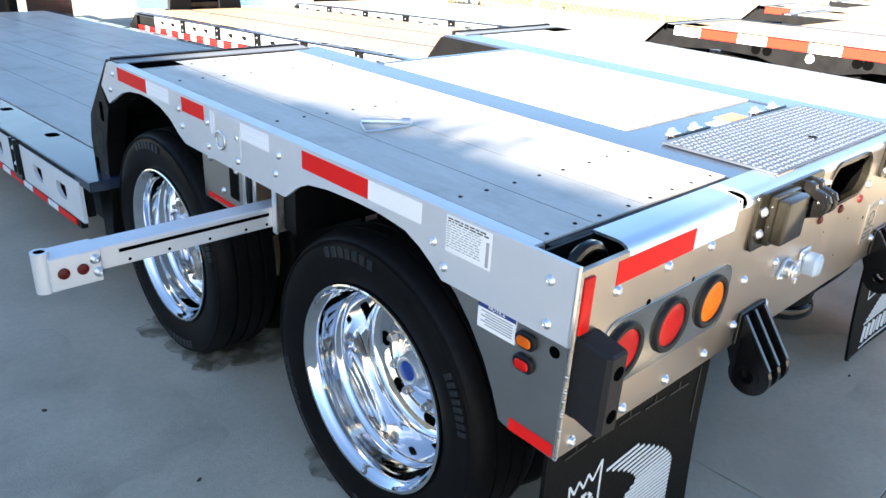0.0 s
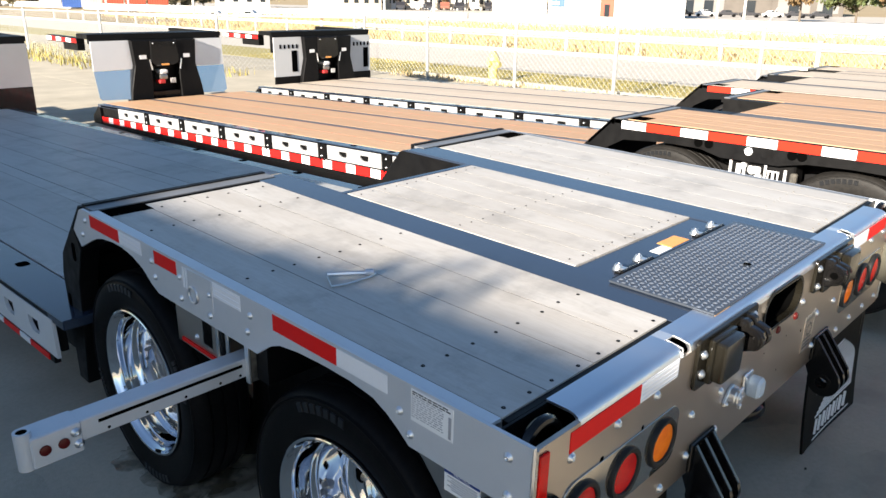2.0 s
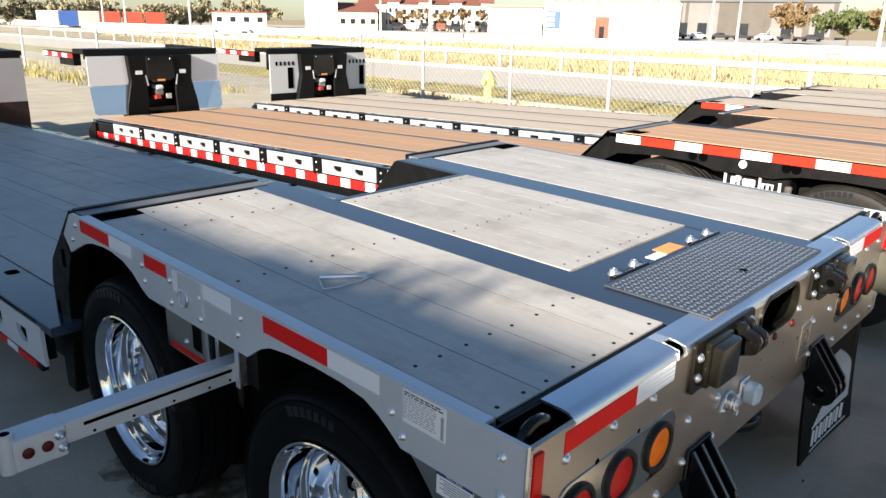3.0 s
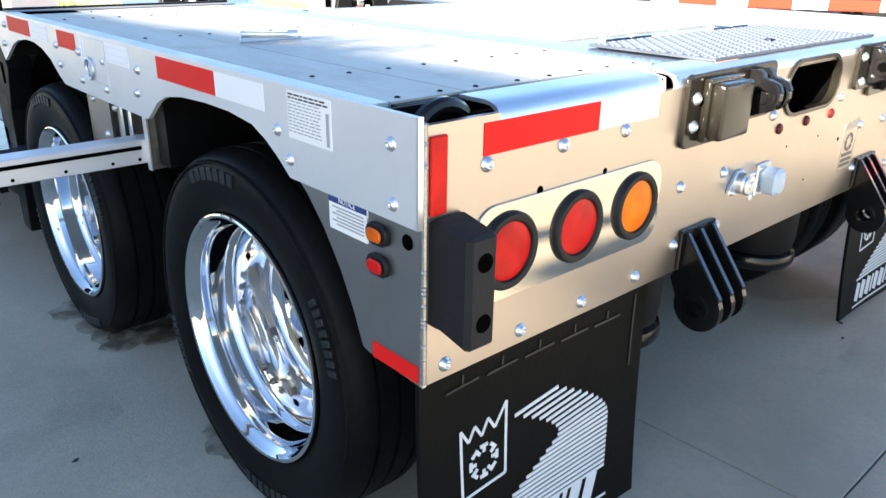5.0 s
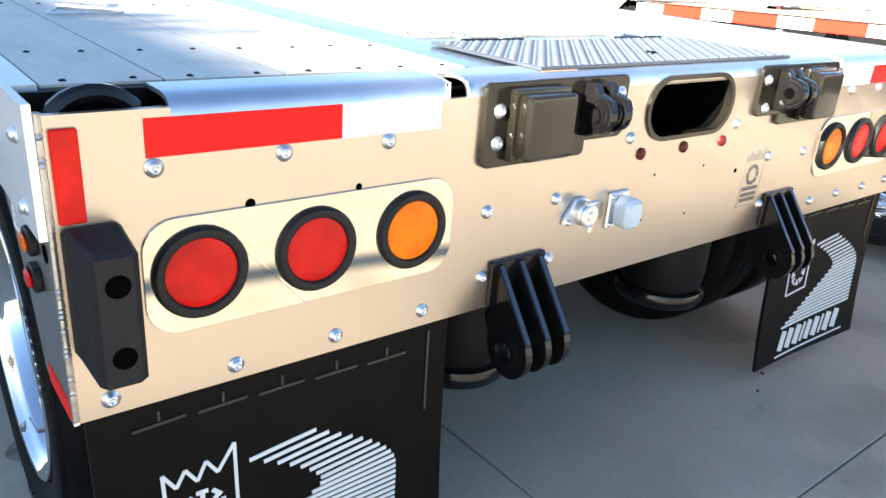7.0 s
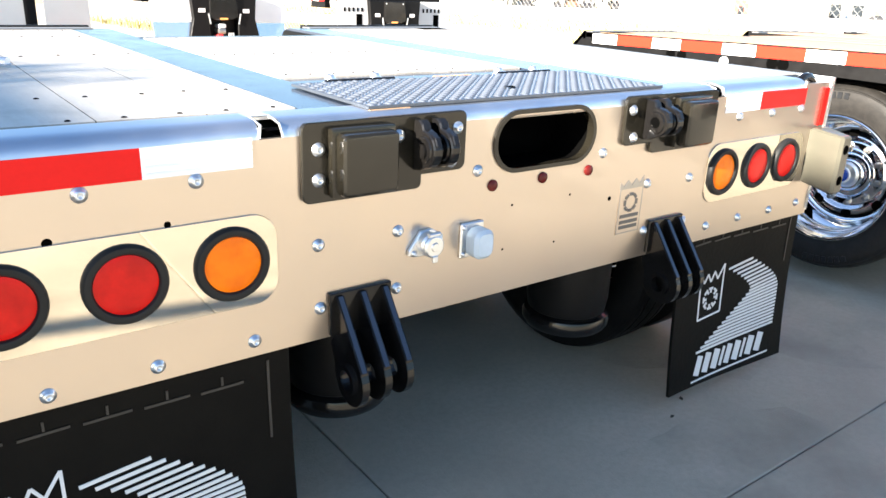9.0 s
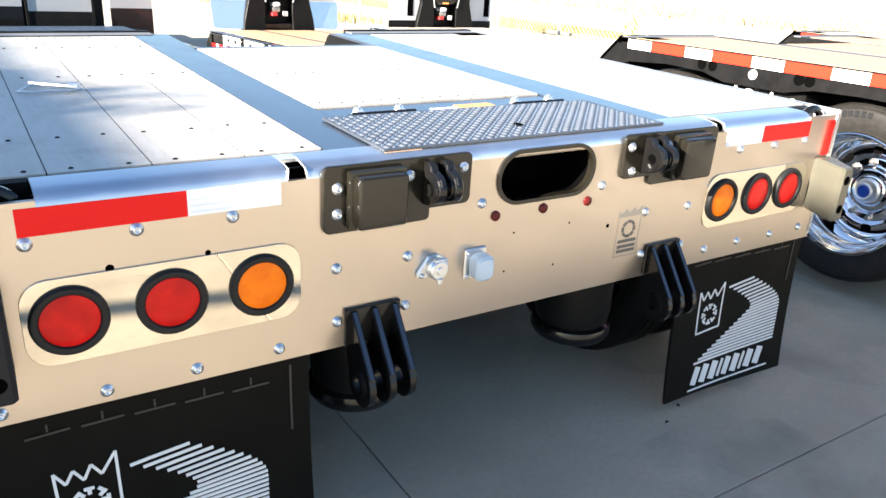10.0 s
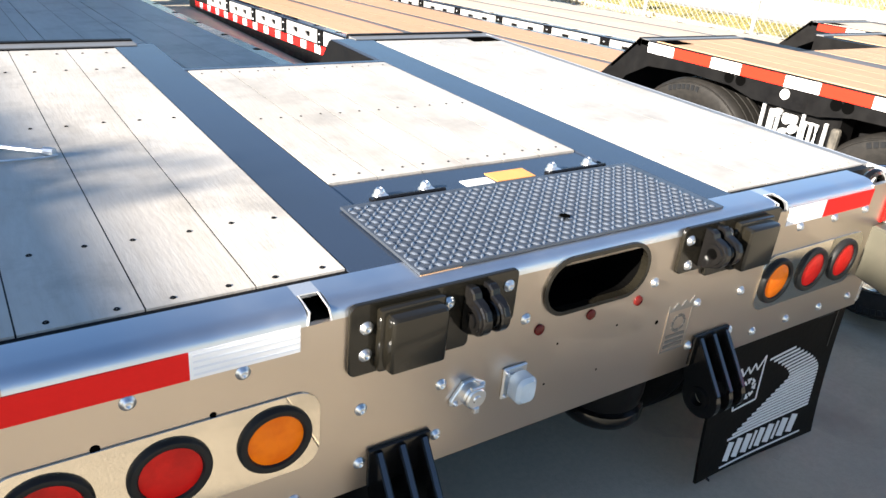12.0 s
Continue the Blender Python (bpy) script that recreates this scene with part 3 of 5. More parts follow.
    for w in (0.036, 0.038, 0.040, 0.016, 0.034, 0.040, 0.016, 0.042, 0.042):
        strip("printed_bar", (u + w / 2 - 0.010, 0.520 + dv - 0.03 * (u - 0.13)), (u + w / 2 + 0.010, 0.456 + dv - 0.03 * (u - 0.13)), w * 0.76)
        u += w + 0.0075
    strip("printed_line", (0.115, 0.538 + dv), (0.53, 0.526 + dv), 0.006)
    # moulded ribs at the head
    for k in range(5):
        strip("moulded_rib", (0.06 + 0.1 * k, 0.066), (0.14 + 0.1 * k, 0.063), 0.005, RIB)
        strip("moulded_rib", (0.10 + 0.1 * k, 0.042), (0.10 + 0.1 * k, 0.060), 0.004, RIB)
    strip("moulded_rib", (x1 - x0 - 0.045, 0.03), (x1 - x0 - 0.045, 0.2), 0.005, RIB)


flap(0.030, 0.664, (0.01, -0.02, -0.005), 0.018, -0.022, -0.024, 0.009, -0.012)
flap(1.975, 2.585, (-0.01, -0.04, 0.0))

# side panels with wheel arches
def arch_poly():
    return [(0.0, 0.0), (2.16, 0.0), (2.185, -0.010), (2.265, -0.105), (2.205, -0.165), (2.128, -0.128), (2.060, -0.096), (1.99, -0.078), (1.90, -0.068), (1.82, -0.068), (1.74, -0.080), (1.67, -0.104), (1.61, -0.143), (1.565, -0.163),
            (1.43, -0.164), (0.972, -0.165), (0.945, -0.146), (0.905, -0.117), (0.855, -0.096), (0.77, -0.084), (0.66, -0.079), (0.56, -0.080), (0.47, -0.090), (0.42, -0.112), (0.38, -0.137), (0.345, -0.164), (0.0, -0.166)]


LOWER = [(0.0, -0.150), (0.345, -0.160), (0.31, -0.185), (0.262, -0.235), (0.215, -0.30), (0.18, -0.365), (0.155, -0.425), (0.14, -0.430), (0.004, -0.436)]
for x, s in ((0.0, 1), (RW, -1)):
    part("side_panel", prism(arch_poly(), "x", x, x + s * 0.010), ALU, near, "pale grey aluminium side panel with wheel arches")
    part("side_lower_plate", prism(LOWER, "x", x + s * 0.011, x + s * 0.018), PLATE_DARK, near)
    a, b = sorted((x + s * 0.010, x + s * 0.040))
    part("side_top_flange", box(a, b, 0.112, 2.10, -0.008, 0.0005), ALU if s > 0 else STRIP, near)
    a, b = sorted((x, x + s * 0.010))
    part("panel_edge", box(a, b, -0.004, 0.0, -0.166, 0.0005), RIM_EDGE, near)
    a, b = sorted((x + s * 0.011, x + s * 0.018))
    part("panel_edge", box(a, b, -0.003, 0.004, -0.436, -0.166), RIM_EDGE, near)
    # black slope carrying the deck down to the bed
    part("front_slope", prism([(2.20, -0.004), (2.225, -0.004), (2.47, -0.26), (2.50, -0.36), (2.49, -0.86), (2.40, -0.86), (2.36, -0.60), (2.33, -0.36), (2.26, -0.20), (2.31, -0.112)], "x", x + s * 0.012, x + s * 0.09, 0.003), BLACK_MATT, near)

for y, z in ((2.335, -0.225), (2.462, -0.485)):
    part("slope_slot", prism(rounded(y - 0.016, y + 0.016, z - 0.040, z + 0.040, 0.015), "x", 0.0105, 0.0118), VOID, near)

SIDE = -0.0012
for y0, y1, z0, z1, m in ((0.605, 0.882, -0.058, -0.010, RED), (0.418, 0.605, -0.058, -0.010, WHITE), (1.420, 1.570, -0.056, -0.010, RED), (1.836, 2.085, -0.055, -0.008, RED), (1.665, 1.836, -0.056, -0.009, WHITE), (1.045, 1.196, -0.058, -0.010, WHITE)):
    tape("reflector_tape", SIDE, 0.004, y0, y1, z0, z1, m)
for y0 in (1.667, 1.047):
    for k in range(3):
        tape("tape_line", SIDE - 0.0008, SIDE, y0 + 0.004, y0 + 0.142, -0.052 + 0.016 * k, -0.0490 + 0.016 * k, TAPE_LINE)
for x0, x1 in ((0.425, 0.600), (1.992, 2.154)):
    for k in range(4):
        tape("tape_line", x0, x1, -0.0023, -0.0015, -0.0705 + 0.012 * k, -0.0670 + 0.012 * k, TAPE_LINE)
tape("reflector_tape", 0.0095, 0.012, 0.008, 0.126, -0.432, -0.402, RED)
lab = tape("load_label", SIDE, 0.004, 0.208, 0.338, -0.089, -0.008, PAPER, label="white printed data label with small dark text")
for k in range(12):
    zz = -0.0135 - 0.0057 * k
    y = 0.333 if k < 2 else 0.335
    end = 0.216 if k < 2 else 0.236
    while y > end + 0.004:
        w = min(random.uniform(0.005, 0.017), y - end)
        tape("label_bar", SIDE - 0.0008, SIDE, y - w, y, zz - (0.0014 if k < 2 else 0.0009), zz + (0.0014 if k < 2 else 0.0009), INK if k < 2 else INK_GREY, lab)
        y -= w + 0.004
tape("label_bar", SIDE - 0.0008, SIDE, 0.213, 0.221, -0.084, -0.030, INK_GREY, lab)
note = tape("notice_label", 0.0085, 0.012, 0.132, 0.238, -0.228, -0.167, PAPER, label="white notice label with blue heading")
tape("label_head", 0.0077, 0.0085, 0.132, 0.238, -0.180, -0.167, BLUE_INK, note)
for k in range(6):
    tape("label_bar", 0.0077, 0.0085, 0.14, 0.228 - 0.012 * (k % 2), -0.188 - 0.006 * k, -0.1855 - 0.006 * k, INK_GREY, note)


def lettering(text, height, material, parent, m):
    """Raised letters in the built-in font, centred on m's origin and facing its z."""
    cu = bpy.data.curves.new("lettering", "FONT")
    cu.body, cu.size, cu.extrude, cu.align_x, cu.align_y = text, height, 0.0003, "CENTER", "CENTER"
    tmp = new("lettering", cu)
    me = bpy.data.meshes.new_from_object(tmp)
    bpy.data.objects.remove(tmp)
    me.materials.append(material)
    return share("lettering", me, parent, m)


FACE_SIDE = Matrix(((0, 0, -1, 0), (-1, 0, 0, 0), (0, 1, 0, 0), (0, 0, 0, 1)))     # x to the rear, y up, facing -x
lettering("NOTICE", 0.013, PAPER, note, Matrix.Translation((0.0074, 0.185, -0.1735)) @ FACE_SIDE)
for z, m in ((-0.201, AMBER_DARK), (-0.254, LENS_RED)):
    base = part("side_marker_lamp", prism(rounded(0.074, 0.127, z - 0.018, z + 0.018, 0.016), "x", 0.0, 0.011, 0.002), GROMMET, near)
    part("lens", prism(rounded(0.082, 0.119, z - 0.0115, z + 0.0115, 0.0105), "x", -0.006, 0.0, 0.003), m, base)
part("drain_hole", lathe([(0, 0.013), (-0.0008, 0.0125), (-0.0008, 0)], "x", (0.0105, 0.033, -0.196), 16), VOID, near)
bolts(near, BOLT_SIDE, [(0, y, z) for y, z in ((0.056, -0.047), (0.053, -0.138), (0.376, -0.083), (0.340, -0.130), (0.995, -0.054), (1.014, -0.110), (1.217, -0.060), (1.221, -0.130), (1.400, -0.055), (1.400, -0.129), (1.590, -0.054), (1.576, -0.107), (2.130, -0.040), (2.170, -0.105))], "panel_bolt")
for y in (1.352, 1.370):
    tape("reflector_tape", SIDE, 0.004, y, y + 0.011, -0.083, -0.013, WHITE)
# recess plates and lashing ring on the side
part("ring_plate", box(-0.003, 0.002, 1.200, 1.347, -0.118, -0.010, 0.001), ALU, near)
part("lashing_ring", lathe([(0.0045 * math.cos(a), 0.026 + 0.0045 * math.sin(a)) for a in np.linspace(0, 2 * math.pi, 9)[:-1]], "x", (-0.007, 1.311, -0.088), 24, True), ZINC, near, smooth=True)

# rear deck: boards, beams, strips
FASTENER = bolt_mesh(0.0068, "z", 1, BLACK_MATT)
def boards(xs, y0, y1, z, rows, material, parent=near, name="deck_board", th=0.04, seam=BLACK_MATT, screw=FASTENER):
    for a, b in zip(xs, xs[1:]):
        j = 0.0
        part(name, box(a + 0.0014, b - 0.0014, y0 + j, y1 - j, z - th, z), material, parent)
        part("seam_filler", box(b - 0.0014, b + 0.0014, y0 + 0.005, y1 - 0.005, z - 0.01, z - 0.0004), seam, parent)
        for y in rows:
            for f in (0.24, 0.76):
                share("deck_screw", screw, parent, Matrix.Translation((a + (b - a) * f + random.uniform(-0.006, 0.006), y + random.uniform(-0.006, 0.006), z - 0.0068)))


FASTENER_WORN = bolt_mesh(0.0045, "z", 1, SEAM)
FASTENER_SMALL = bolt_mesh(0.0046, "z", 1, BLACK_MATT)
ROWS_L = (0.13, 0.38, 1.13, 1.74, 1.99)
boards((0.042, 0.20, 0.385, 0.57, 0.742), 0.112, 2.06, 0.0, ROWS_L, WOOD)
boards((1.858, 2.03, 2.205, 2.375, 2.518), 0.112, 2.06, 0.0, ROWS_L, WOOD, seam=SEAM, screw=FASTENER_WORN)
boards((0.897, 1.03, 1.16, 1.29, 1.42, 1.55, 1.682), 0.518, 1.665, 0.0, (0.56, 1.05, 1.62), WOOD, seam=SEAM, screw=FASTENER_SMALL)
part("deck_edge", box(0.042, 0.742, 0.094, 0.110, -0.03, -0.0035), BLACK_MATT, near)
part("deck_edge", box(1.858, 2.518, 0.094, 0.110, -0.03, -0.0035), BLACK_MATT, near)
for x0, x1 in ((0.744, 0.893), (1.686, 1.856)):
    bm_ = part("deck_beam", prism([(0.082, -0.001), (2.13, -0.001), (2.17, -0.009), (2.17, -0.10), (0.082, -0.16)], "x", x0, x1), STEEL_BLUE, near, "dark blue-grey painted steel beam")
    part("beam_end", prism([(2.172, -0.012), (2.19, -0.02), (2.42, -0.30), (2.46, -0.52), (2.30, -0.52), (2.15, -0.30), (1.95, -0.17), (1.68, -0.17), (1.68, -0.012)], "x", x0 - 0.003, x1 + 0.003, 0.003), BLACK_MATT, bm_, "black beam end sloping to the bed")
part("hinge_strip", box(0.897, 1.682, 0.385, 0.514, -0.03, -0.005), STEEL_BLUE, near)
part("mid_front_edge", box(0.885, 1.69, 1.668, 1.70, -0.07, 0.001, 0.004), STEEL_BLUE, near)
for x0, x1 in ((0.02, 0.828), (1.775, 2.54)):
    part("front_strip", box(x0, x1, 2.098, 2.170, -0.012, 0.002), STRIP, near)
    part("strip_gap", box(x0, x1, 2.086, 2.097, -0.012, -0.001), BLACK_MATT, near)
    part("front_strip_edge", box(x0, x1, 2.171, 2.20, -0.04, 0.008, 0.002), BLACK_MATT, near)
    part("front_wall", box(x0, x1, 2.18, 2.195, -0.15, -0.02), BLACK_MATT, near)
    part("front_wall", prism([(2.182, -0.03), (2.205, -0.03), (2.445, -0.29), (2.42, -0.30), (2.182, -0.15)], "x", x0 + 0.075 if x0 < 1 else x0, x1 if x0 < 1 else x1 - 0.075), BLACK_MATT, near)
    part("front_wall", box(x0 + 0.06 if x0 < 1 else x0, x1 if x0 < 1 else x1 - 0.06, 2.425, 2.44, -0.66, -0.28), BLACK_MATT, near)
for x0, x1, y0, y1 in ((0.042, 0.205, 1.985, 2.083), (2.355, 2.518, 1.985, 2.083)):
    part("corner_pocket", box(x0, x1, y0, y1, -0.02, 0.0012), VOID, near)
# rear corner pockets with a black ring in each
for x0, x1 in ((0.012, 0.166), (RW - 0.166, RW - 0.012)):
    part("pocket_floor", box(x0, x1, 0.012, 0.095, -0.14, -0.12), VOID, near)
    part("pocket_wall", box(x0, x1, 0.086, 0.093, -0.14, -0.004), BLACK_MATT, near)
    cx = (x0 + x1) / 2
    pts = [(cx + 0.062 * math.cos(a), 0.045, -0.062 + 0.062 * math.sin(a)) for a in np.linspace(-0.3, math.pi + 0.3, 18)]
    part("tie_ring", sweep(pts, 0.0135, 10), BLACK, near, "black steel tie-down ring", smooth=True)

# tread plate with raised lugs, on a thin plywood edge
tp = part("tread_plate", box(0.853, 1.738, 0.030, 0.365, 0.0015, 0.008, 0.001), TREAD, near, "dark steel tread plate cover")
part("plywood_edge", box(0.856, 0.95, 0.029, 0.036, -0.003, 0.0012), WOOD_NEW, tp)
lv, lf = [], []
p = 0.0200
for i in range(int(0.87 / p)):
    for j in range(int(0.325 / p)):
        cx, cy = 0.865 + p * i, 0.041 + p * j
        a = radians(45 if (i + j) % 2 else -45)
        c, s = math.cos(a), math.sin(a)
        k = len(lv)
        for u, v, h in ((-0.0112, 0, 0.0078), (0, 0.0040, 0.0078), (0.0112, 0, 0.0078), (0, -0.0040, 0.0078), (-0.0045, 0, 0.0122), (0.0045, 0, 0.0122)):
            lv.append((cx + u * c - v * s, cy + u * s + v * c, h))
        lf += [(k, k + 1, k + 4), (k + 1, k + 5, k + 4), (k + 1, k + 2, k + 5), (k + 2, k + 3, k + 5), (k + 3, k + 4, k + 5), (k + 3, k, k + 4)]
me = bpy.data.meshes.new("raised_tread")
me.from_pydata(lv, [], lf)
me.materials.append(TREAD_LUG)
for poly in me.polygons:
    poly.use_smooth = True
tagged(share("raised_tread", me, tp, Matrix.Identity(4)), kind="stuff")
part("tread_hole", lathe([(0.0126, 0.013), (0.0127, 0)], "z", (1.298, 0.128, 0), 14), VOID, tp)
for x0, x1 in ((0.945, 1.135), (1.47, 1.665)):
    part("hinge_rod", rod((x0, 0.376, 0.006), (x1, 0.376, 0.006), 0.0055, 10), BLACK, near)
    leaf = part("hinge_leaf", box(x0, x1, 0.384, 0.402, -0.005, 0.002), BLACK, near)
    for x in (x0 + 0.03, x1 - 0.035):
        share("hinge_bolt", BOLT_UP, leaf, Matrix.Translation((x, 0.408, -0.004)) @ Matrix.Diagonal((1, 1, 2.6, 1)))
        part("hinge_tab", box(x - 0.012, x + 0.012, 0.372, 0.40, 0.002, 0.010, 0.002), ZINC, leaf)
part("caution_label", box(1.31, 1.435, 0.395, 0.455, -0.0052, -0.0035), STICKER_OR, near, "orange caution label")
part("caution_label", box(1.215, 1.30, 0.392, 0.43, -0.0052, -0.0035), PAPER, near, "white caution label")

# wheels
TYRE_P = [(0.038, 0.291), (0.022, 0.300), (0.014, 0.318), (0.008, 0.348), (0.006, 0.376), (0.008, 0.400), (0.016, 0.417), (0.028, 0.427), (0.045, 0.433), (0.062, TYRE_R), (0.066, TYRE_R), (0.067, 0.428), (0.075, 0.428), (0.076, TYRE_R), (0.118, TYRE_R), (0.119, 0.428), (0.128, 0.428), (0.129, TYRE_R), (0.170, TYRE_R),
          (0.171, 0.428), (0.18, 0.428), (0.181, TYRE_R), (0.19, TYRE_R), (0.205, 0.437), (0.225, 0.430), (0.245, 0.40), (0.25, 0.37), (0.24, 0.325), (0.215, 0.297)]
RIM_P = [(0.045, 0.286), (0.026, 0.2955), (0.018, 0.2975), (0.013, 0.296), (0.011, 0.292), (0.013, 0.287), (0.020, 0.283), (0.030, 0.278), (0.036, 0.272), (0.042, 0.270), (0.070, 0.267), (0.100, 0.264), (0.107, 0.262), (0.113, 0.256), (0.120, 0.252),
         (0.128, 0.251), (0.165, 0.248), (0.205, 0.245), (0.218, 0.243), (0.230, 0.238), (0.238, 0.230), (0.243, 0.220), (0.245, 0.210), (0.246, 0.186), (0.243, 0.172), (0.237, 0.162), (0.234, 0.150), (0.233, 0.126), (0.229, 0.117),
         (0.219, 0.112), (0.214, 0.104), (0.213, 0.082), (0.208, 0.076), (0.204, 0.066), (0.204, 0.0)]


def wheel(parent, m, inner=True, rubber=RUBBER):
    """Outer tyre face at the local origin plane, axis along +x into the trailer."""
    ty = part("tyre", lathe(TYRE_P, "x", (0, 0, 0), 64), rubber, parent, "black radial tyre", m, smooth=True)
    rim = part("rim", lathe(RIM_P, "x", (0, 0, 0), 64), CHROME, ty, "polished deep-dish aluminium rim", smooth=True)
    part("hub_cap", lathe([(0.206, 0.064), (0.198, 0.063), (0.192, 0.052), (0.180, 0.047), (0.166, 0.046), (0.161, 0.043), (0.159, 0.038), (0.162, 0.033), (0.163, 0.0)], "x", (0, 0, 0), 28), ZINC, ty, smooth=True)
    part("hub_badge", lathe([(0.163, 0.031), (0.160, 0.029), (0.158, 0.020), (0.158, 0.0)], "x", (0, 0, 0), 24), HUB_BLUE, ty, "blue hub badge", smooth=True)
    for k in range(8):
        a = radians(-5 + 45 * k)
        c = (0, 0.197 * math.cos(a), 0.197 * math.sin(a))
        part("hand_hole", lathe([(0.2452, 0.0255), (0.2442, 0.0245), (0.2442, 0)], "x", c, 22), VOID, rim)
    nut = None
    for k in range(10):
        a = radians(9 + 36 * k)
        m_nut = Matrix.Translation((0, 0.141 * math.cos(a), 0.141 * math.sin(a)))
        if nut is None:
            nut = part("wheel_nut", lathe([(0.234, 0.017), (0.231, 0.017), (0.230, 0.0135), (0.214, 0.0135), (0.212, 0.011), (0.212, 0.008), (0.207, 0.0075), (0.207, 0)], "x", (0, 0, 0), 6), PLATE_DARK, rim, m=m_nut).data
        else:
            share("wheel_nut", nut, rim, m_nut)
    # raised sidewall lettering as bars
    glyph = None
    for a0, n, step, wide in ((66, 7, 4.6, 1.0), (246, 7, 4.6, 1.0), (146, 8, 3.0, 0.62), (326, 8, 3.0, 0.62)):
        for k in range(n):
            turn = pose(0, 0, 0, a0 + step * k - 90, 0, 0) @ Matrix.Diagonal((1, wide, 1, 1))
            if glyph is None:
                glyph = part("raised_letter", box(0.0022, 0.012, -0.0110, 0.0110, 0.373, 0.400, 0.0010), LETTER, ty, m=turn).data
            else:
                share("raised_letter", glyph, ty, turn)
    part("sidewall_rib", lathe([(0.0105, 0.408), (0.0075, 0.410), (0.0075, 0.4135), (0.0150, 0.417)], "x", (0, 0, 0), 64), rubber, ty, smooth=True)
    if inner:
        part("inner_tyre", lathe(TYRE_P, "x", (0.30, 0, 0), 48), rubber, ty, smooth=True)
    return ty


for y, z in AXLES:
    wheel(near, Matrix.Translation((0.011, y, z)))
    wheel(near, Matrix.Translation((RW - 0.011, y, z)) @ pose(0, 0, 0, 0, 0, 180))
    part("axle", rod((0.3, y, z), (RW - 0.3, y, z), 0.065, 18), BLACK_MATT, near)
# air springs
for x in (0.90, 1.70):
    for y in (0.25, 1.50):
        spring = part("air_spring", lathe([(-0.16, 0.0), (-0.16, 0.115), (-0.46, 0.118), (-0.52, 0.124), (-0.66, 0.124), (-0.70, 0.118), (-0.715, 0.10), (-0.715, 0)], "z", (x, y, 0.016), 36), BLACK_MATT, near, smooth=True)
        part("piston_lip", lathe([(-0.700, 0.110), (-0.712, 0.128), (-0.726, 0.133), (-0.742, 0.132), (-0.756, 0.122), (-0.760, 0.10), (-0.760, 0)], "z", (x, y, 0.016), 36), BLACK, spring, smooth=True)
# underside frame
for x in (0.335, RW - 0.335):
    part("inner_fender", box(x - 0.008, x + 0.008, 1.06, 1.54, -0.94, -0.17), BLACK_MATT, near)
part("cross_member", box(0.02, RW - 0.02, 0.014, 0.09, -0.42, -0.19), BLACK_MATT, near)
for x in (0.62, 1.86):
    part("main_rail", box(x, x + 0.12, 0.1, 2.3, -0.34, -0.10), BLACK_MATT, near)
for y in (0.12, 1.0, 1.32):
    part("cross_member", box(0.05, RW - 0.05, y, y + 0.06, -0.30, -0.06), BLACK_MATT, near)
part("under_deck", box(0.045, RW - 0.045, 0.12, 1.66, -0.062, -0.044), BLACK_MATT, near)
# toolbox panel seen between the wheels
vb = part("valve_box", box(0.05, 0.20, 1.285, 1.56, -0.350, -0.165, 0.004), PLATE, near, "galvanised valve box between the wheels")
part("red_bar", box(0.044, 0.050, 1.30, 1.52, -0.335, -0.322), RED, vb)
for k in range(3):
    part("air_pipe", rod((0.045, 1.275 - 0.03 * k, -0.31), (0.045, 1.275 - 0.03 * k, -0.165), 0.007, 8), (ZINC, GROMMET, ZINC)[k], vb)
for y, z in ((1.33, -0.20), (1.50, -0.20), (1.42, -0.29)):
    share("box_bolt", BOLT_SIDE, vb, Matrix.Translation((0.05, y, z)))

# swing-out outrigger arm between the wheels
arm = part("outrigger_arm", box(-0.46, 0.16, 1.095, 1.162, -0.302, -0.241, 0.003), ALU, near, "swing-out aluminium outrigger arm, extended")
part("arm_slot", box(-0.410, 0.020, 1.0935, 1.0955, -0.265, -0.2555), VOID, arm)
part("arm_head", box(-0.577, -0.455, 1.089, 1.168, -0.327, -0.240, 0.003), ALU, arm)
part("arm_eye", lathe([(-0.330, 0.021), (-0.224, 0.021), (-0.224, 0.0135), (-0.330, 0.0135)], "z", (-0.586, 1.116, 0), 20, True), ALU, arm, smooth=True)
part("eye_bore", lathe([(-0.226, 0.0135), (-0.226, 0.0)], "z", (-0.586, 1.116, 0), 16), VOID, arm)
for x in (-0.547, -0.502):
    part("arm_reflector", lathe([(0, 0.0145), (-0.003, 0.014), (-0.005, 0.009), (-0.005, 0)], "y", (x, 1.088, -0.283), 18), LENS_DARKRED, arm, smooth=True)
for x, z in ((-0.471, -0.264), (-0.466, -0.300)):
    share("arm_bolt", BOLT, arm, Matrix.Translation((x, 1.088, z)))
for x in (-0.385, -0.280, -0.165, -0.055, 0.012):
    part("arm_hole", lathe([(0, 0.0045), (-0.0008, 0.0042), (-0.0008, 0)], "y", (x, 1.095, -0.290), 10), VOID, arm)
part("arm_bracket", box(0.030, 0.036, 1.072, 1.094, -0.319, -0.166, 0.001), RIM_EDGE, near)
part("arm_guard", box(0.0365, 0.164, 1.076, 1.094, -0.318, -0.165, 0.003), DUST, near, "dusty grey rubber guard")


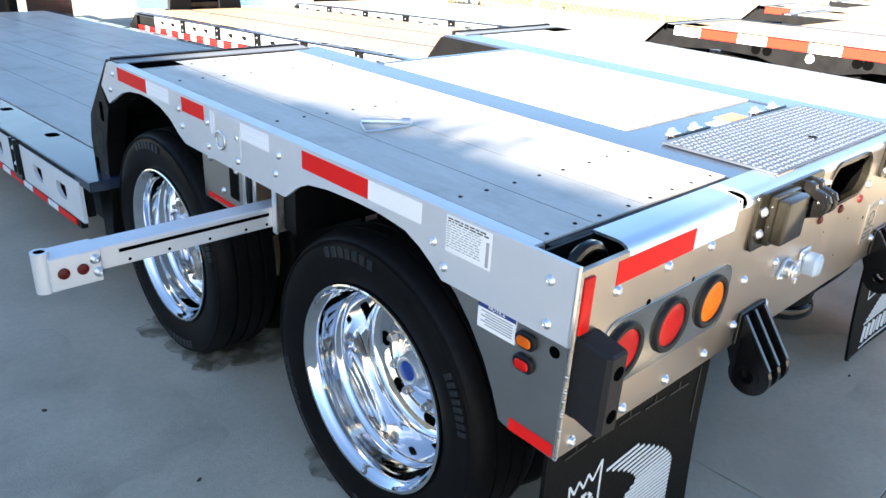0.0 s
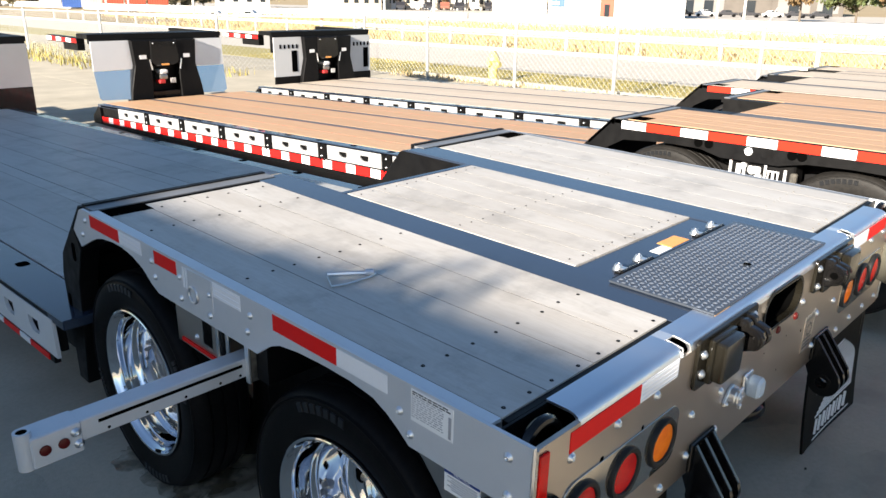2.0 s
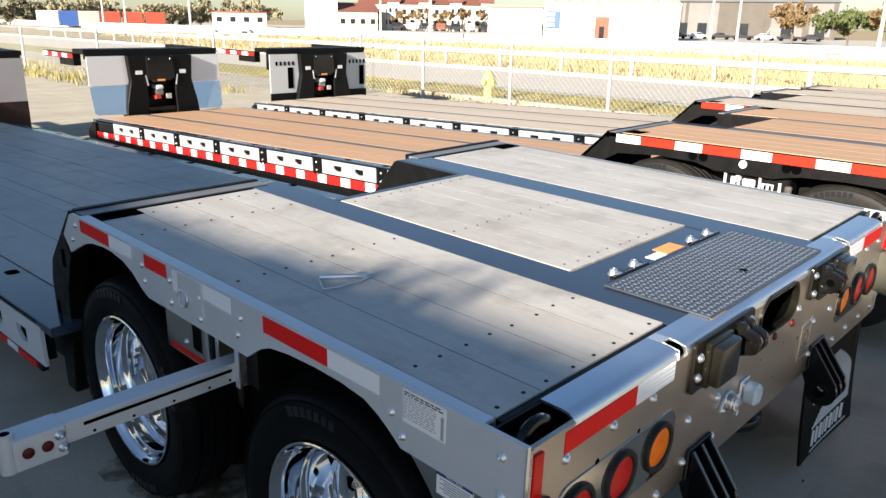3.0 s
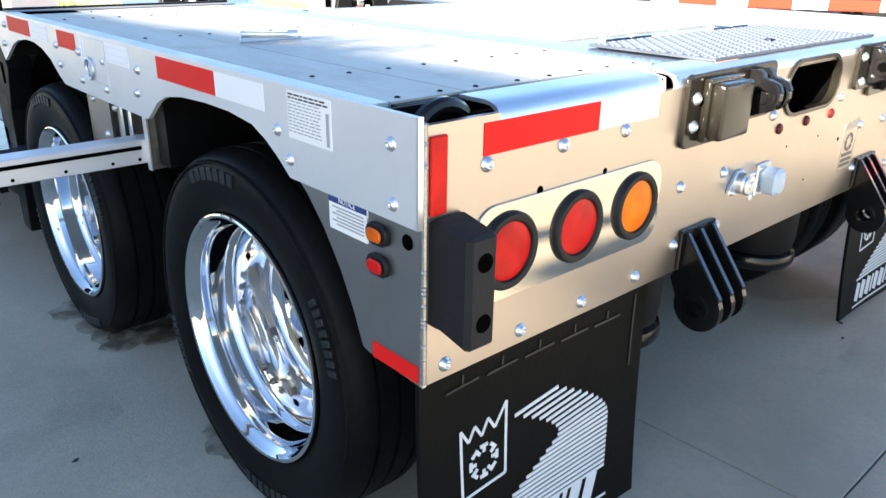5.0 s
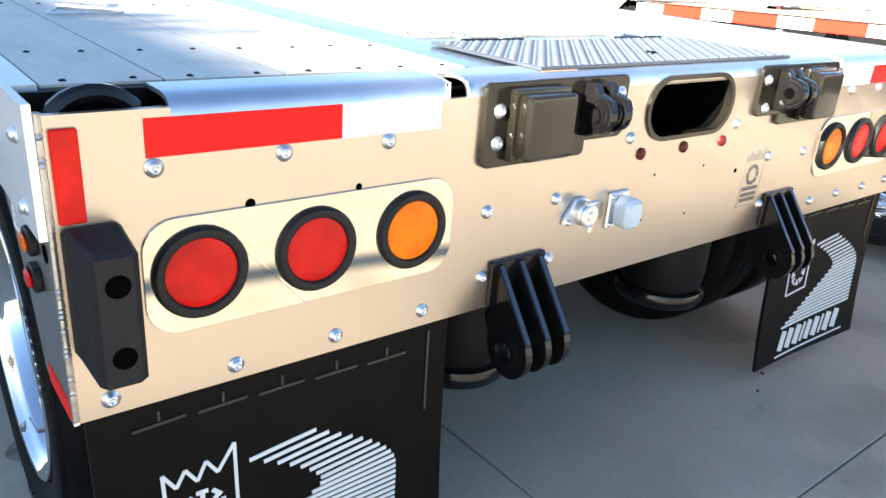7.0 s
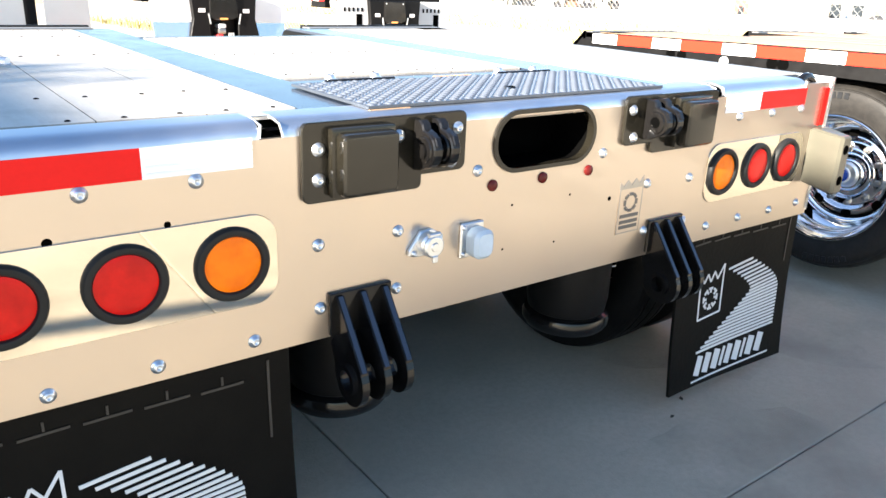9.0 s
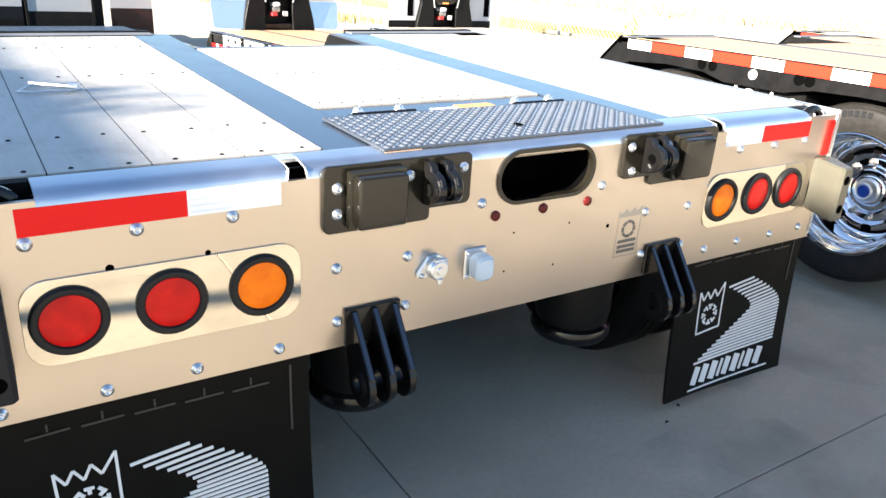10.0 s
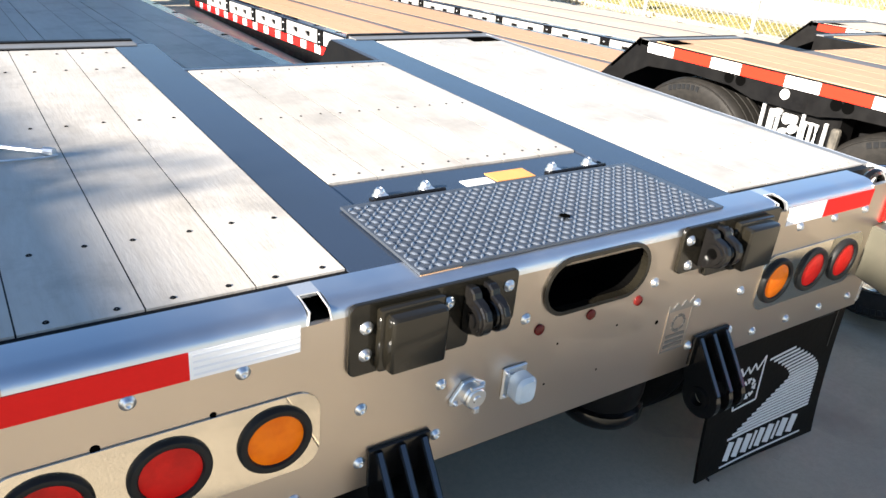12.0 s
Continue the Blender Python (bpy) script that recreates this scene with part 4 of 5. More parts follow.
# ---- lowered bed with its side brackets ----
def bed_side(parent, B, x, y0, y1, tape_red, first=0.0, spots=0.98, tape_z=(-0.262, -0.178), plate=PLATE_WHITE, skirt=True, tall=1.0):
    """White outrigger plates with pairs of oval holes, black swivels between them, chequered tape below."""
    yy = y0 + first
    if skirt:
        part("side_skirt", box(x + 0.012, x + 0.03, y0, y1, -0.42, -0.306), BLACK_MATT, parent, m=B)
    part("side_rail", box(x, x + 0.10, y0, y1, -0.040, -0.008, 0.004), BLACK_MATT, parent, m=B)
    part("side_web", box(x + 0.03, x + 0.06, y0, y1, -0.30 if skirt else -0.20, -0.03), BLACK_MATT, parent, m=B)
    if skirt:
        part("lower_rail", box(x - 0.01, x + 0.10, y0, y1, -0.305, -0.268, 0.004), BLACK_MATT, parent, m=B)
    while yy + spots < y1 + 0.2:
        a, b = yy + 0.16, min(yy + spots, y1)
        holes = []
        for f in (0.30, 0.70):
            c = a + (b - a) * f
            holes.append([(c - 0.062, -0.068 * tall), (c + 0.062, -0.068 * tall), (c + 0.062, -0.10 * tall), (c + 0.02, -0.122 * tall), (c - 0.05, -0.122 * tall), (c - 0.062, -0.108 * tall)])
        part("outrigger_plate", prism([(a, -0.164 * tall), (b, -0.164 * tall), (b, -0.024 * tall), (a, -0.024 * tall)], "x", x - 0.004, x + 0.012, holes=holes), plate, parent, m=B)
        if yy < 0:
            yy += spots
            continue
        sw = part("swivel", box(x - 0.012, x + 0.04, yy + 0.01, yy + 0.15, -0.18 * tall, -0.022, 0.01), BLACK, parent, m=B)
        for dy in (0.05, 0.115):
            part("swivel_pin", rod((x - 0.004, yy + dy, -0.19), (x - 0.004, yy + dy, -0.015), 0.016, 10), BLACK, sw)
        for z in (-0.06, -0.14):
            share("swivel_bolt", BOLT_SIDE, sw, Matrix.Translation((x - 0.012, yy + 0.082, z)))
        yy += spots
    k, y = 0, y0 + 0.05
    while y < y1 - 0.1:
        w = 0.23 if k % 2 == 0 else 0.14
        part("reflector_tape", box(x - 0.0115, x - 0.006, y, min(y + w, y1), tape_z[0], tape_z[1]), tape_red if k % 2 == 0 else WHITE, parent, m=B)
        y += w
        k += 1
    part("tape_backing", box(x - 0.006, x + 0.02, y0, y1, tape_z[0] - 0.004, tape_z[1] + 0.004), BLACK_MATT, parent, m=B)


def bed(parent, B, x0, x1, length, material, back=0.75, seam=BLACK_MATT, tape_red=RED, beam=STEEL_BLUE, tape_z=(-0.262, -0.178), boards_n=2, plate=PLATE_WHITE, skirt=True, rail=0.117, pockets=(0.4, 0.55), first=0.0, tall=1.0, well=0.90):
    """Low deck from y = 0 forwards in B's frame; its middle reaches back between the wheel boxes."""
    n = boards_n
    inner0, inner1 = x0 + well, x1 - 0.90
    for a, b in ((x0 + rail + 0.003, inner0 - 0.12), (inner1 + 0.12, x1 - 0.12)):
        xs = [a + (b - a) * i / n for i in range(n + 1)]
        for u, v in zip(xs, xs[1:]):
            part("bed_board", box(u + 0.003, v - 0.003, 0.02, length, -0.05, 0.0), material, parent, m=B)
            part("seam_filler", box(v - 0.003, v + 0.003, 0.03, length, -0.02, -0.0006), seam, parent, m=B)
    xs = [inner0 + (inner1 - inner0) * i / n for i in range(n + 1)]
    for u, v in zip(xs, xs[1:]):
        part("bed_board", box(u + 0.003, v - 0.003, -back, length, -0.05, 0.0), material, parent, m=B)
        part("seam_filler", box(v - 0.003, v + 0.003, -back, length, -0.02, -0.0006), seam, parent, m=B)
    for a in (inner0 - 0.12, inner1):
        part("bed_beam", box(a + 0.003, a + 0.117, -0.2, length, -0.30, -0.001), beam, parent, m=B)
    for a, w in ((x0, rail), (x1 - 0.12, 0.117)):
        part("bed_rail", box(a, a + w, -0.12 if rail > 0.15 else 0.0, length, -0.045, -0.002, 0.004), STEEL_BLUE, parent, m=B)
        mid, y = a + w * 0.72 if rail > 0.15 else a + w / 2, pockets[0]
        while y < length - 0.2:
            part("rail_pocket", prism(rounded(mid - 0.030, mid + 0.030, y, y + 0.085, 0.022, 4), "z", -0.004, -0.0012), VOID, parent, m=B)
            y += pockets[1]
    part("bed_frame", box(x0 + 0.16, x1 - 0.11, -0.1, length, -0.30, -0.055), BLACK_MATT, parent, m=B)
    bed_side(parent, B, x0, 0.05, length - 0.1, tape_red, first, tape_z=tape_z, plate=plate, skirt=skirt, tall=tall)
    # nose: black stepped end
    part("bed_nose", prism([(length, -0.004), (length + 0.28, -0.20), (length + 0.28, -0.30), (length, -0.33)], "x", x0 + 0.02, x1 - 0.02, 0.004), BLACK_MATT, parent, m=B)


BED = pose(0, 2.42, -0.50, -2.9, 0, 0)
bed(near, BED, -0.085, 2.34, 8.15, BED_WOOD, seam=SEAM, beam=BED_WOOD, boards_n=2, plate=OFFWHITE, skirt=False, tape_z=(-0.240, -0.213), rail=0.205, pockets=(0.77, 0.79), first=-0.20, tall=1.28, well=0.965)


# polished metal with the blue of its sky reflection put into the colour
POLISH_SKY = mat("sky_tinted_polished_panel", (0.72, 0.76, 0.82), 0.2, 0.9, stain=0.3, stain_scale=1.5, dark=(0.55, 0.58, 0.63))
# ---- the gooseneck heads, standing apart at the front of each bed ----
def gooseneck(m, width, panel, inner, label, vents=False, skirt=False):
    g = thing("gooseneck", label, "gooseneck", m, "detached goosenecks")
    h = 0.92
    w = width
    part("back_plate", box(0, w, 0, 0.06, 0.86, 1.0, 0.005), BLACK_MATT, g)
    for x0, x1, s in ((0.0, w * 0.28, -1), (w * 0.755, w, 1)):
        if panel:
            pts = [(x0, 0.14), (x0 + 0.03, 0.08), (x1 - 0.06, 0.05), (x1, 0.10), (x1, 0.90), (x0, 0.90)]
            if vents or skirt:
                part("side_panel", prism(pts, "y", -0.05, -0.03), panel, g, "polished side panel")
            else:
                part("side_panel", prism([(x0, 0.462), (x1, 0.462), (x1, 0.90), (x0, 0.90)], "y", -0.05, -0.03), panel, g, "polished side panel")
                part("lower_panel", prism([(x0 + 0.02, 0.06), (x0 + 0.06, 0.02), (x1 - 0.06, 0.0), (x1, 0.05), (x1, 0.458), (x0, 0.458)], "y", -0.05, -0.03), POLISH_SKY, g, "mirror-polished lower panel, tilted and tinted blue for its sky reflection",
                     m=Matrix.Translation((0, -0.05, 0.46)) @ pose(0, 0, 0, -8, 0, 0) @ Matrix.Translation((0, 0.05, -0.46)))
        if skirt and not vents:
            part("skirt", box(x0, x1, -0.056, -0.03, -0.15, 0.30), BLACK, g)
        if vents:
            for k in range(5):
                part("vent", box(x0 + 0.12 + 0.09 * k, x0 + 0.16 + 0.09 * k, -0.056, -0.05, 0.70, 0.77), VOID, g)
            part("louvre", box(x0 + 0.38, x0 + 0.50, -0.056, -0.05, 0.28, 0.66), VOID, g)
            part("skirt", box(x0, x1, -0.056, -0.03, -0.15, 0.20), BLACK_MATT, g)
    if not inner:
        part("centre_panel", box(w * 0.31, w * 0.65, -0.05, -0.03, 0.24, 0.90), panel, g, "polished centre panel")
        part("centre_base", box(w * 0.30, w * 0.66, -0.056, -0.03, -0.15, 0.24), BLACK_MATT, g)
        for x in (w * 0.295, w * 0.65):
            part("centre_post", box(x, x + 0.035, -0.07, -0.03, -0.15, 0.92), BLACK_MATT, g)
    for x0, x1, s in ((w * 0.265, w * 0.41, 1), (w * 0.60, w * 0.76, -1)) if inner else ():
        out_ = -0.07 if s > 0 else 0.07
        a, b = (x0, x1) if s > 0 else (x1, x0)
        part("neck_cheek", prism([(a, 0.90), (b, 0.90), (b, 0.62), (b - s * 0.03, 0.50), (b + out_ * 0.3, 0.26), (b + out_ * 0.6, -0.10), (a + out_ * 1.5, -0.20), (a + out_ * 0.8, 0.16), (a + s * 0.03, 0.52)], "y", -0.14, 0.02, 0.010), BLACK_MATT, g)
        c = (a + b) / 2 + s * 0.01
        part("reflector", box(c - 0.055, c + 0.055, -0.147, -0.14, 0.615, 0.675), OFFWHITE, g)
        part("cheek_rod", rod((c + s * 0.10, -0.155, 0.60), (c + s * 0.13, -0.150, 0.44), 0.012, 8), ZINC, g)
    if inner:
        hood = part("hood", prism([(w * 0.40, 0.89), (w * 0.60, 0.89), (w * 0.615, 0.56), (w * 0.57, 0.50), (w * 0.43, 0.50), (w * 0.395, 0.56)], "y", -0.165, -0.06, 0.012), BLACK, g)
        for x in (w * 0.42, w * 0.58):
            share("hood_bolt", BOLT, hood, Matrix.Translation((x, -0.165, 0.85)))
        part("hood_label", box(w * 0.47, w * 0.53, -0.168, -0.165, 0.505, 0.535), STICKER_OR, hood)
    part("neck_body", box(w * 0.38, w * 0.62, -0.06 if inner else 0.0, 0.4, 0.50, 0.90, 0.01), BLACK_MATT, g)
    part("neck_back", box(w * 0.28, w * 0.72, 0.06, 0.10, -0.18, 0.88), BLACK_MATT, g)
    part("neck_foot", box(w * 0.33, w * 0.68, -0.10 if inner else 0.0, 0.4, -0.20, 0.10, 0.01), BLACK, g)
    for k in range(4 if inner else 0):
        part("foot_hole", lathe([(0, 0.035), (-0.001, 0.034), (-0.001, 0)], "y", (w * (0.39 + 0.075 * k), -0.101, -0.06), 14), VOID, g)
    if inner:
        part("pony_engine", box(w * 0.455, w * 0.515, -0.15, 0.05, 0.28, 0.37, 0.03, seg=2), PLATE_DARK, g, "small white and red engine")
        part("engine_tank", box(w * 0.46, w * 0.515, -0.17, 0.05, 0.37, 0.44, 0.03, seg=2), OFFWHITE, g)
        part("engine_base", box(w * 0.445, w * 0.49, -0.17, 0.0, 0.22, 0.28, 0.01), mat("red_engine_paint", (0.45, 0.03, 0.03), 0.4), g)
        for k in range(3):
            part("valve", rod((w * (0.54 + 0.015 * k), -0.13, 0.22), (w * (0.54 + 0.015 * k), -0.13, 0.30), 0.014), ZINC, g)
    # top platform running forward, with chequered tape on its edge
    tilt = Matrix.Translation((0, 0, 0.97)) @ pose(0, 0, 0, 0.5, 0, 0) @ Matrix.Translation((0, 0, -0.97))
    plat = part("platform", box(-0.02, w + 0.02, 0.0, 0.40, 0.93, 1.0, 0.005), BLACK_MATT, g, m=tilt)
    for x0, x1 in ((-0.02, 0.10), (w - 0.10, w + 0.02)):
        part("side_rail", box(x0, x1, 0.402, 1.62, 0.84, 0.998 if x0 > 1 else 0.93, 0.004), BLACK_MATT, plat)
        part("rail_gusset", box(x0, x1, 0.402, 0.95, 0.74, 0.838, 0.004), BLACK_MATT, plat)
    k, y = 0, 0.42
    while y < 1.5:
        part("reflector_tape", box(-0.0235, -0.0215, y, y + 0.2, 0.855, 0.915), RED if k % 2 == 0 else WHITE, plat)
        y += 0.2
        k += 1
    part("neck_beam", box(w * 0.3, w * 0.7, 0.4, 1.1, 0.55, 0.93), BLACK_MATT, g)
    part("support_leg", box(w * 0.36, w * 0.42, 0.5, 0.6, -0.3, 0.5), BLACK, g)
    part("support_leg", box(w * 0.58, w * 0.64, 0.5, 0.6, -0.3, 0.5), BLACK, g)
    return g


PALE_PANEL = mat("pale_enamel_panel", (0.52, 0.53, 0.54), 0.35, stain=0.3, stain_scale=3, dark=(0.42, 0.43, 0.44))
POLISH_GREY = mat("grey_polished_panel", (0.50, 0.515, 0.54), 0.28, 0.6, stain=0.3, stain_scale=1.5, dark=(0.36, 0.37, 0.39))
gooseneck(pose(0.32, 11.2, 0.30), 2.45, POLISH_GREY, False, "gooseneck with grey polished panels and black base", skirt=True)
gooseneck(pose(3.66, 11.2, 0.30), 2.20, POLISH_FLAP, True, "black gooseneck with polished panels and small engine")
gooseneck(pose(6.90, 11.2, 0.27), 2.28, PALE_PANEL, True, "black gooseneck with vented white panels and small engine", True)


# ---- the other trailers ----
def far_trailer(m, rear_y, length, wood, label, tape_red, slope=-1.7, with_bed=True, drop=0.52, first=1):
    """Same pattern of trailer in black: rear deck over the wheels, low bed in front. Origin at deck height, rear deck's front at rear_y."""
    t = thing("lowbed_trailer", label, "trailer", m, "parked lowbed trailers")
    f = rear_y
    back = f - 3.4
    xs = (0.04, 0.22, 0.41, 0.60, 0.78)
    for a, b in list(zip(xs, xs[1:])) + [(W - q, W - p_) for p_, q in zip(xs, xs[1:])]:
        part("deck_board", box(a + 0.002, b - 0.002, back, f - 0.1, -0.04, 0), wood, t)
        part("seam_filler", box(b - 0.002, b + 0.002, back, f - 0.1, -0.02, -0.0006), BLACK_MATT, t)
    for a in np.linspace(0.95, 1.52, 4):
        part("deck_board", box(a + 0.002, a + 0.188, back, f - 0.5, -0.04, 0), wood, t)
        part("seam_filler", box(a + 0.188, a + 0.192, back, f - 0.5, -0.02, -0.0006), BLACK_MATT, t)
    for a in (0.785, 1.715):
        db = part("deck_beam", box(a, a + 0.16, back, f - 0.5, -0.16, -0.001), BEAM_DARK, t)
        part("beam_end", box(a - 0.002, a + 0.162, f - 0.497, f - 0.03, -0.4, -0.004), BLACK_MATT, db)
    for a, b in ((0.0, 0.86), (1.74, W)):
        part("front_strip", box(a, b, f - 0.075, f - 0.022, -0.03, 0.003), STRIP, t)
        part("front_strip_edge", box(a, b, f - 0.020, f, -0.04, 0.006), BLACK_MATT, t)
        part("front_wall", box(a + 0.02, b - 0.02, f + 0.09, f + 0.10, -0.62, -0.13), BLACK_MATT, t)
    part("well_wall", box(0.95, 1.71, f - 0.62, f - 0.505, -0.35, -0.045), BLACK_MATT, t)
    part("corner_pocket", box(0.045, 0.21, f - 0.22, f - 0.097, -0.01, 0.0015), VOID, t)
    part("corner_pocket", box(W - 0.21, W - 0.045, f - 0.22, f - 0.097, -0.01, 0.0015), VOID, t)

    c1, c2 = f - 0.40, f - 1.56
    poly = [(back, 0.0), (f, 0.0), (f + 0.27, -0.26), (f + 0.30, -0.36), (f + 0.30, -0.60), (f + 0.20, -0.60), (f + 0.17, -0.38), (f + 0.05, -0.22), (f - 0.10, -0.138), (f - 0.40, -0.116),
            (f - 0.66, -0.124), (f - 0.80, -0.160), (f - 0.84, -0.16), (f - 1.16, -0.16), (f - 1.20, -0.15), (f - 1.32, -0.126), (f - 1.56, -0.118), (f - 1.82, -0.126), (f - 1.98, -0.175), (f - 2.06, -0.35), (back, -0.35)]
    for x in (0.0, W - 0.012):
        part("side_panel", prism(poly, "x", x, x + 0.012), BLACK_MATT, t, "black side panel with wheel arches")
        part("side_slope", box(x - 0.0 if x < 1 else x - 0.07, x + 0.08 if x < 1 else x + 0.012, f - 0.004, f + 0.26, -0.02, -0.004), BLACK_MATT, t, m=Matrix.Translation((0, f, 0)) @ pose(0, 0, 0, -44, 0, 0) @ Matrix.Translation((0, -f, 0)))
    k, y = first, f - 0.08
    while tape_red and y > back:
        w = 0.185 if k % 2 else 0.252
        part("reflector_tape", box(-0.0025, 0.002, y - w, y, -0.062, -0.008), WHITE if k % 2 else tape_red, t)
        y -= w
        k += 1
    for yy in (f - 0.645, f - 0.715, f - 1.232, f - 1.288):
        part("side_hole", lathe([(0, 0.030), (-0.0008, 0.029), (-0.0008, 0)], "x", (0, yy, -0.085), 14), VOID, t)
    part("round_reflector", lathe([(0, 0.026), (-0.004, 0.024), (-0.005, 0)], "x", (0, f - 0.972, -0.097), 16), OFFWHITE, t)
    v = part("valve_block", box(0.06, 0.2, f - 1.245, f - 0.855, -0.34, -0.15, 0.01), BLACK_MATT, t, "white valves and pipes on a dark block")
    for dy, hw, z0, z1 in ((0.010, 0.008, -0.30, -0.155), (0.062, 0.015, -0.30, -0.185), (0.098, 0.008, -0.30, -0.19), (0.228, 0.007, -0.32, -0.17), (0.348, 0.008, -0.33, -0.185)):
        part("valve_pipe", box(0.030, 0.046, f - 0.848 - dy - hw, f - 0.848 - dy + hw, z0, z1, 0.003), OFFWHITE, v)
    for dy, z, r_ in ((0.090, -0.195, 0.022), (0.150, -0.215, 0.026), (0.188, -0.255, 0.024), (0.140, -0.280, 0.020)):
        part("valve_body", lathe([(0.06, r_ * 0.8), (0.040, r_), (0.024, r_ * 0.9), (0.020, 0)], "x", (0, f - 0.848 - dy, z), 14), OFFWHITE, v, smooth=True)
    part("valve_manifold", box(0.034, 0.058, f - 1.045, f - 0.965, -0.235, -0.190, 0.008), OFFWHITE, v)
    part("valve_loop", sweep([(0.034, f - 1.096, -0.30), (0.034, f - 1.096, -0.205), (0.034, f - 1.155, -0.205), (0.034, f - 1.155, -0.30), (0.034, f - 1.097, -0.302)], 0.009, 6), OFFWHITE, v)
    part("valve_pipe", box(0.030, 0.046, f - 1.132, f - 1.118, -0.30, -0.20, 0.003), OFFWHITE, v)
    part("hose", box(0.034, 0.07, f - 1.262, f - 1.222, -0.33, -0.20, 0.008), DUST, v)
    for c in (c1, c2):
        wheel(t, Matrix.Translation((0.05, c, -0.585)), rubber=LIT_RUBBER)
        wheel(t, Matrix.Translation((W - 0.05, c, -0.585)) @ pose(0, 0, 0, 0, 0, 180), False, LIT_RUBBER)
        part("axle", rod((0.3, c, -0.62), (W - 0.3, c, -0.62), 0.06, 14), BLACK_MATT, t)
    part("under_frame", box(0.3, W - 0.3, back, f - 0.63, -0.35, -0.05), BLACK_MATT, t)
    part("rear_plate", box(0.0, W, back - 0.012, back, -0.44, 0.0), BLACK_MATT, t)
    if not with_bed:
        return t
    B = pose(0, f + 0.26, -drop, slope, 0, 0)
    bed(t, B, 0.0, W, length, wood, 0.6, RED, beam=BEAM_DARK)
    part("side_lamp", box(-0.03, -0.012, 0.34, 0.46, -0.255, -0.185, 0.006), LENS_AMBER, t, m=B)
    return t


far_trailer(pose(3.55, 0, 1.083, 0.0, 0, 0), 2.03, 8.6, WOOD_NEW, "black lowbed trailer with new orange-brown deck boards", REDOR)
far_trailer(pose(6.45, 0, 1.05, 0.0, 0, 0), 2.78, 8.0, WOOD_PALE, "black lowbed trailer with pale bleached deck boards", REDOR, drop=0.46, first=0)
far_trailer(pose(9.35, 0, 0.92, 0.0, 0, 0), 3.3, 7.6, WOOD_PALE, "black trailer parked beside the chain-link fence", None, with_bed=False)

# pipe spanner lying on the near deck
tool = part("pull_handle", sweep([(0.253, 0.968, 0.012), (0.30, 0.935, 0.012), (0.352, 0.895, 0.012)], 0.0075, 8), ZINC, None, smooth=True)
tool.matrix_basis = TRAILER
tagged(tool, "bare steel pull handle lying on the wooden deck", "tool")
part("handle_wire", sweep([(0.253, 0.968, 0.006), (0.232, 0.93, 0.005), (0.216, 0.90, 0.004), (0.26, 0.885, 0.004), (0.345, 0.878, 0.006), (0.372, 0.884, 0.008)], 0.0026, 6), ZINC, tool)
part("handle_knob", rod((0.345, 0.90, 0.014), (0.365, 0.885, 0.014), 0.011, 10), ZINC, tool)


# ---- fence ----
FENCE_X, FENCE_H = 12.3, 1.36
fence = thing("fence", "galvanised chain-link fence with round posts", "fence", None, kind="structure")
FZ = mat("galvanised_wire", (0.50, 0.50, 0.48), 0.5, 0.6, stain=0.3, stain_scale=3)


def mesh_run(p, q, h, pitch=0.125):
    """Woven wire between two posts."""
    d = Vector(q) - Vector(p)
    L = d.length
    d.normalize()
    v, f = [], []
    r = 0.0048
    n = int((L + h) / pitch)
    for s in (1, -1):
        for k in range(n):
            u0 = k * pitch - (h if s > 0 else 0)
            a, b = (u0, 0.0), (u0 + s * h, h)
            if s < 0:
                a, b = (k * pitch, 0.0), (k * pitch - h, h)
            t0, t1 = 0.0, 1.0
            du = b[0] - a[0]
            for lim, sign in ((0.0, 1), (L, -1)):
                ta = (lim - a[0]) / du
                if (du > 0) == (sign > 0):
                    t0 = max(t0, ta)
                else:
                    t1 = min(t1, ta)
            if t1 - t0 < 0.02:
                continue
            A = Vector(p) + d * (a[0] + du * t0) + Vector((0, 0, h * t0))
            B = Vector(p) + d * (a[0] + du * t1) + Vector((0, 0, h * t1))
            i = len(v)
            o = Vector((d.y, -d.x, 0)) * r
            up = Vector((0, 0, 1)) * r * 1.4
            v += [A + o, A - o, A + up, B + o, B - o, B + up]
            f += [(i, i + 1, i + 4, i + 3), (i + 1, i + 2, i + 5, i + 4), (i + 2, i, i + 3, i + 5)]
    return v, f


def fence_run(points, h, post_r=0.04, arm=True):
    for p, q in zip(points, points[1:]):
        v, f = mesh_run((*p, 0.04), (*q, 0.04), h)
        me = bpy.data.meshes.new("chain_link")
        me.from_pydata(v, [], f)
        me.materials.append(FZ)
        tagged(share("chain_link", me, fence, Matrix.Identity(4)), kind="stuff")
        part("top_rail", rod((*p, h + 0.04), (*q, h + 0.04), 0.022, 8), FZ, fence)
        if arm:
            part("middle_rail", rod((*p, h - 0.24), (*q, h - 0.24), 0.022, 8), FZ, fence)
    for p in points:
        part("post", rod((*p, 0), (*p, h + 0.10), post_r, 10), FZ, fence)
        if arm:
            part("barb_arm", rod((*p, h + 0.09), (p[0] + 0.12, p[1] - 0.12, h + 0.42), 0.014, 6), FZ, fence)


ys = [15.1, 12.48, 9.83, 7.35, 4.50] + [1.85 - 2.65 * k for k in range(5)]
fence_run([(FENCE_X - 0.2 * max(0, (y - 8) / 6), y) for y in ys], FENCE_H)
fence_run([(11.6, 14.15), (9.5, 17.6), (8.3, 22.0), (7.9, 27.0), (7.6, 33.0), (7.3, 40.0)], FENCE_H, arm=False)
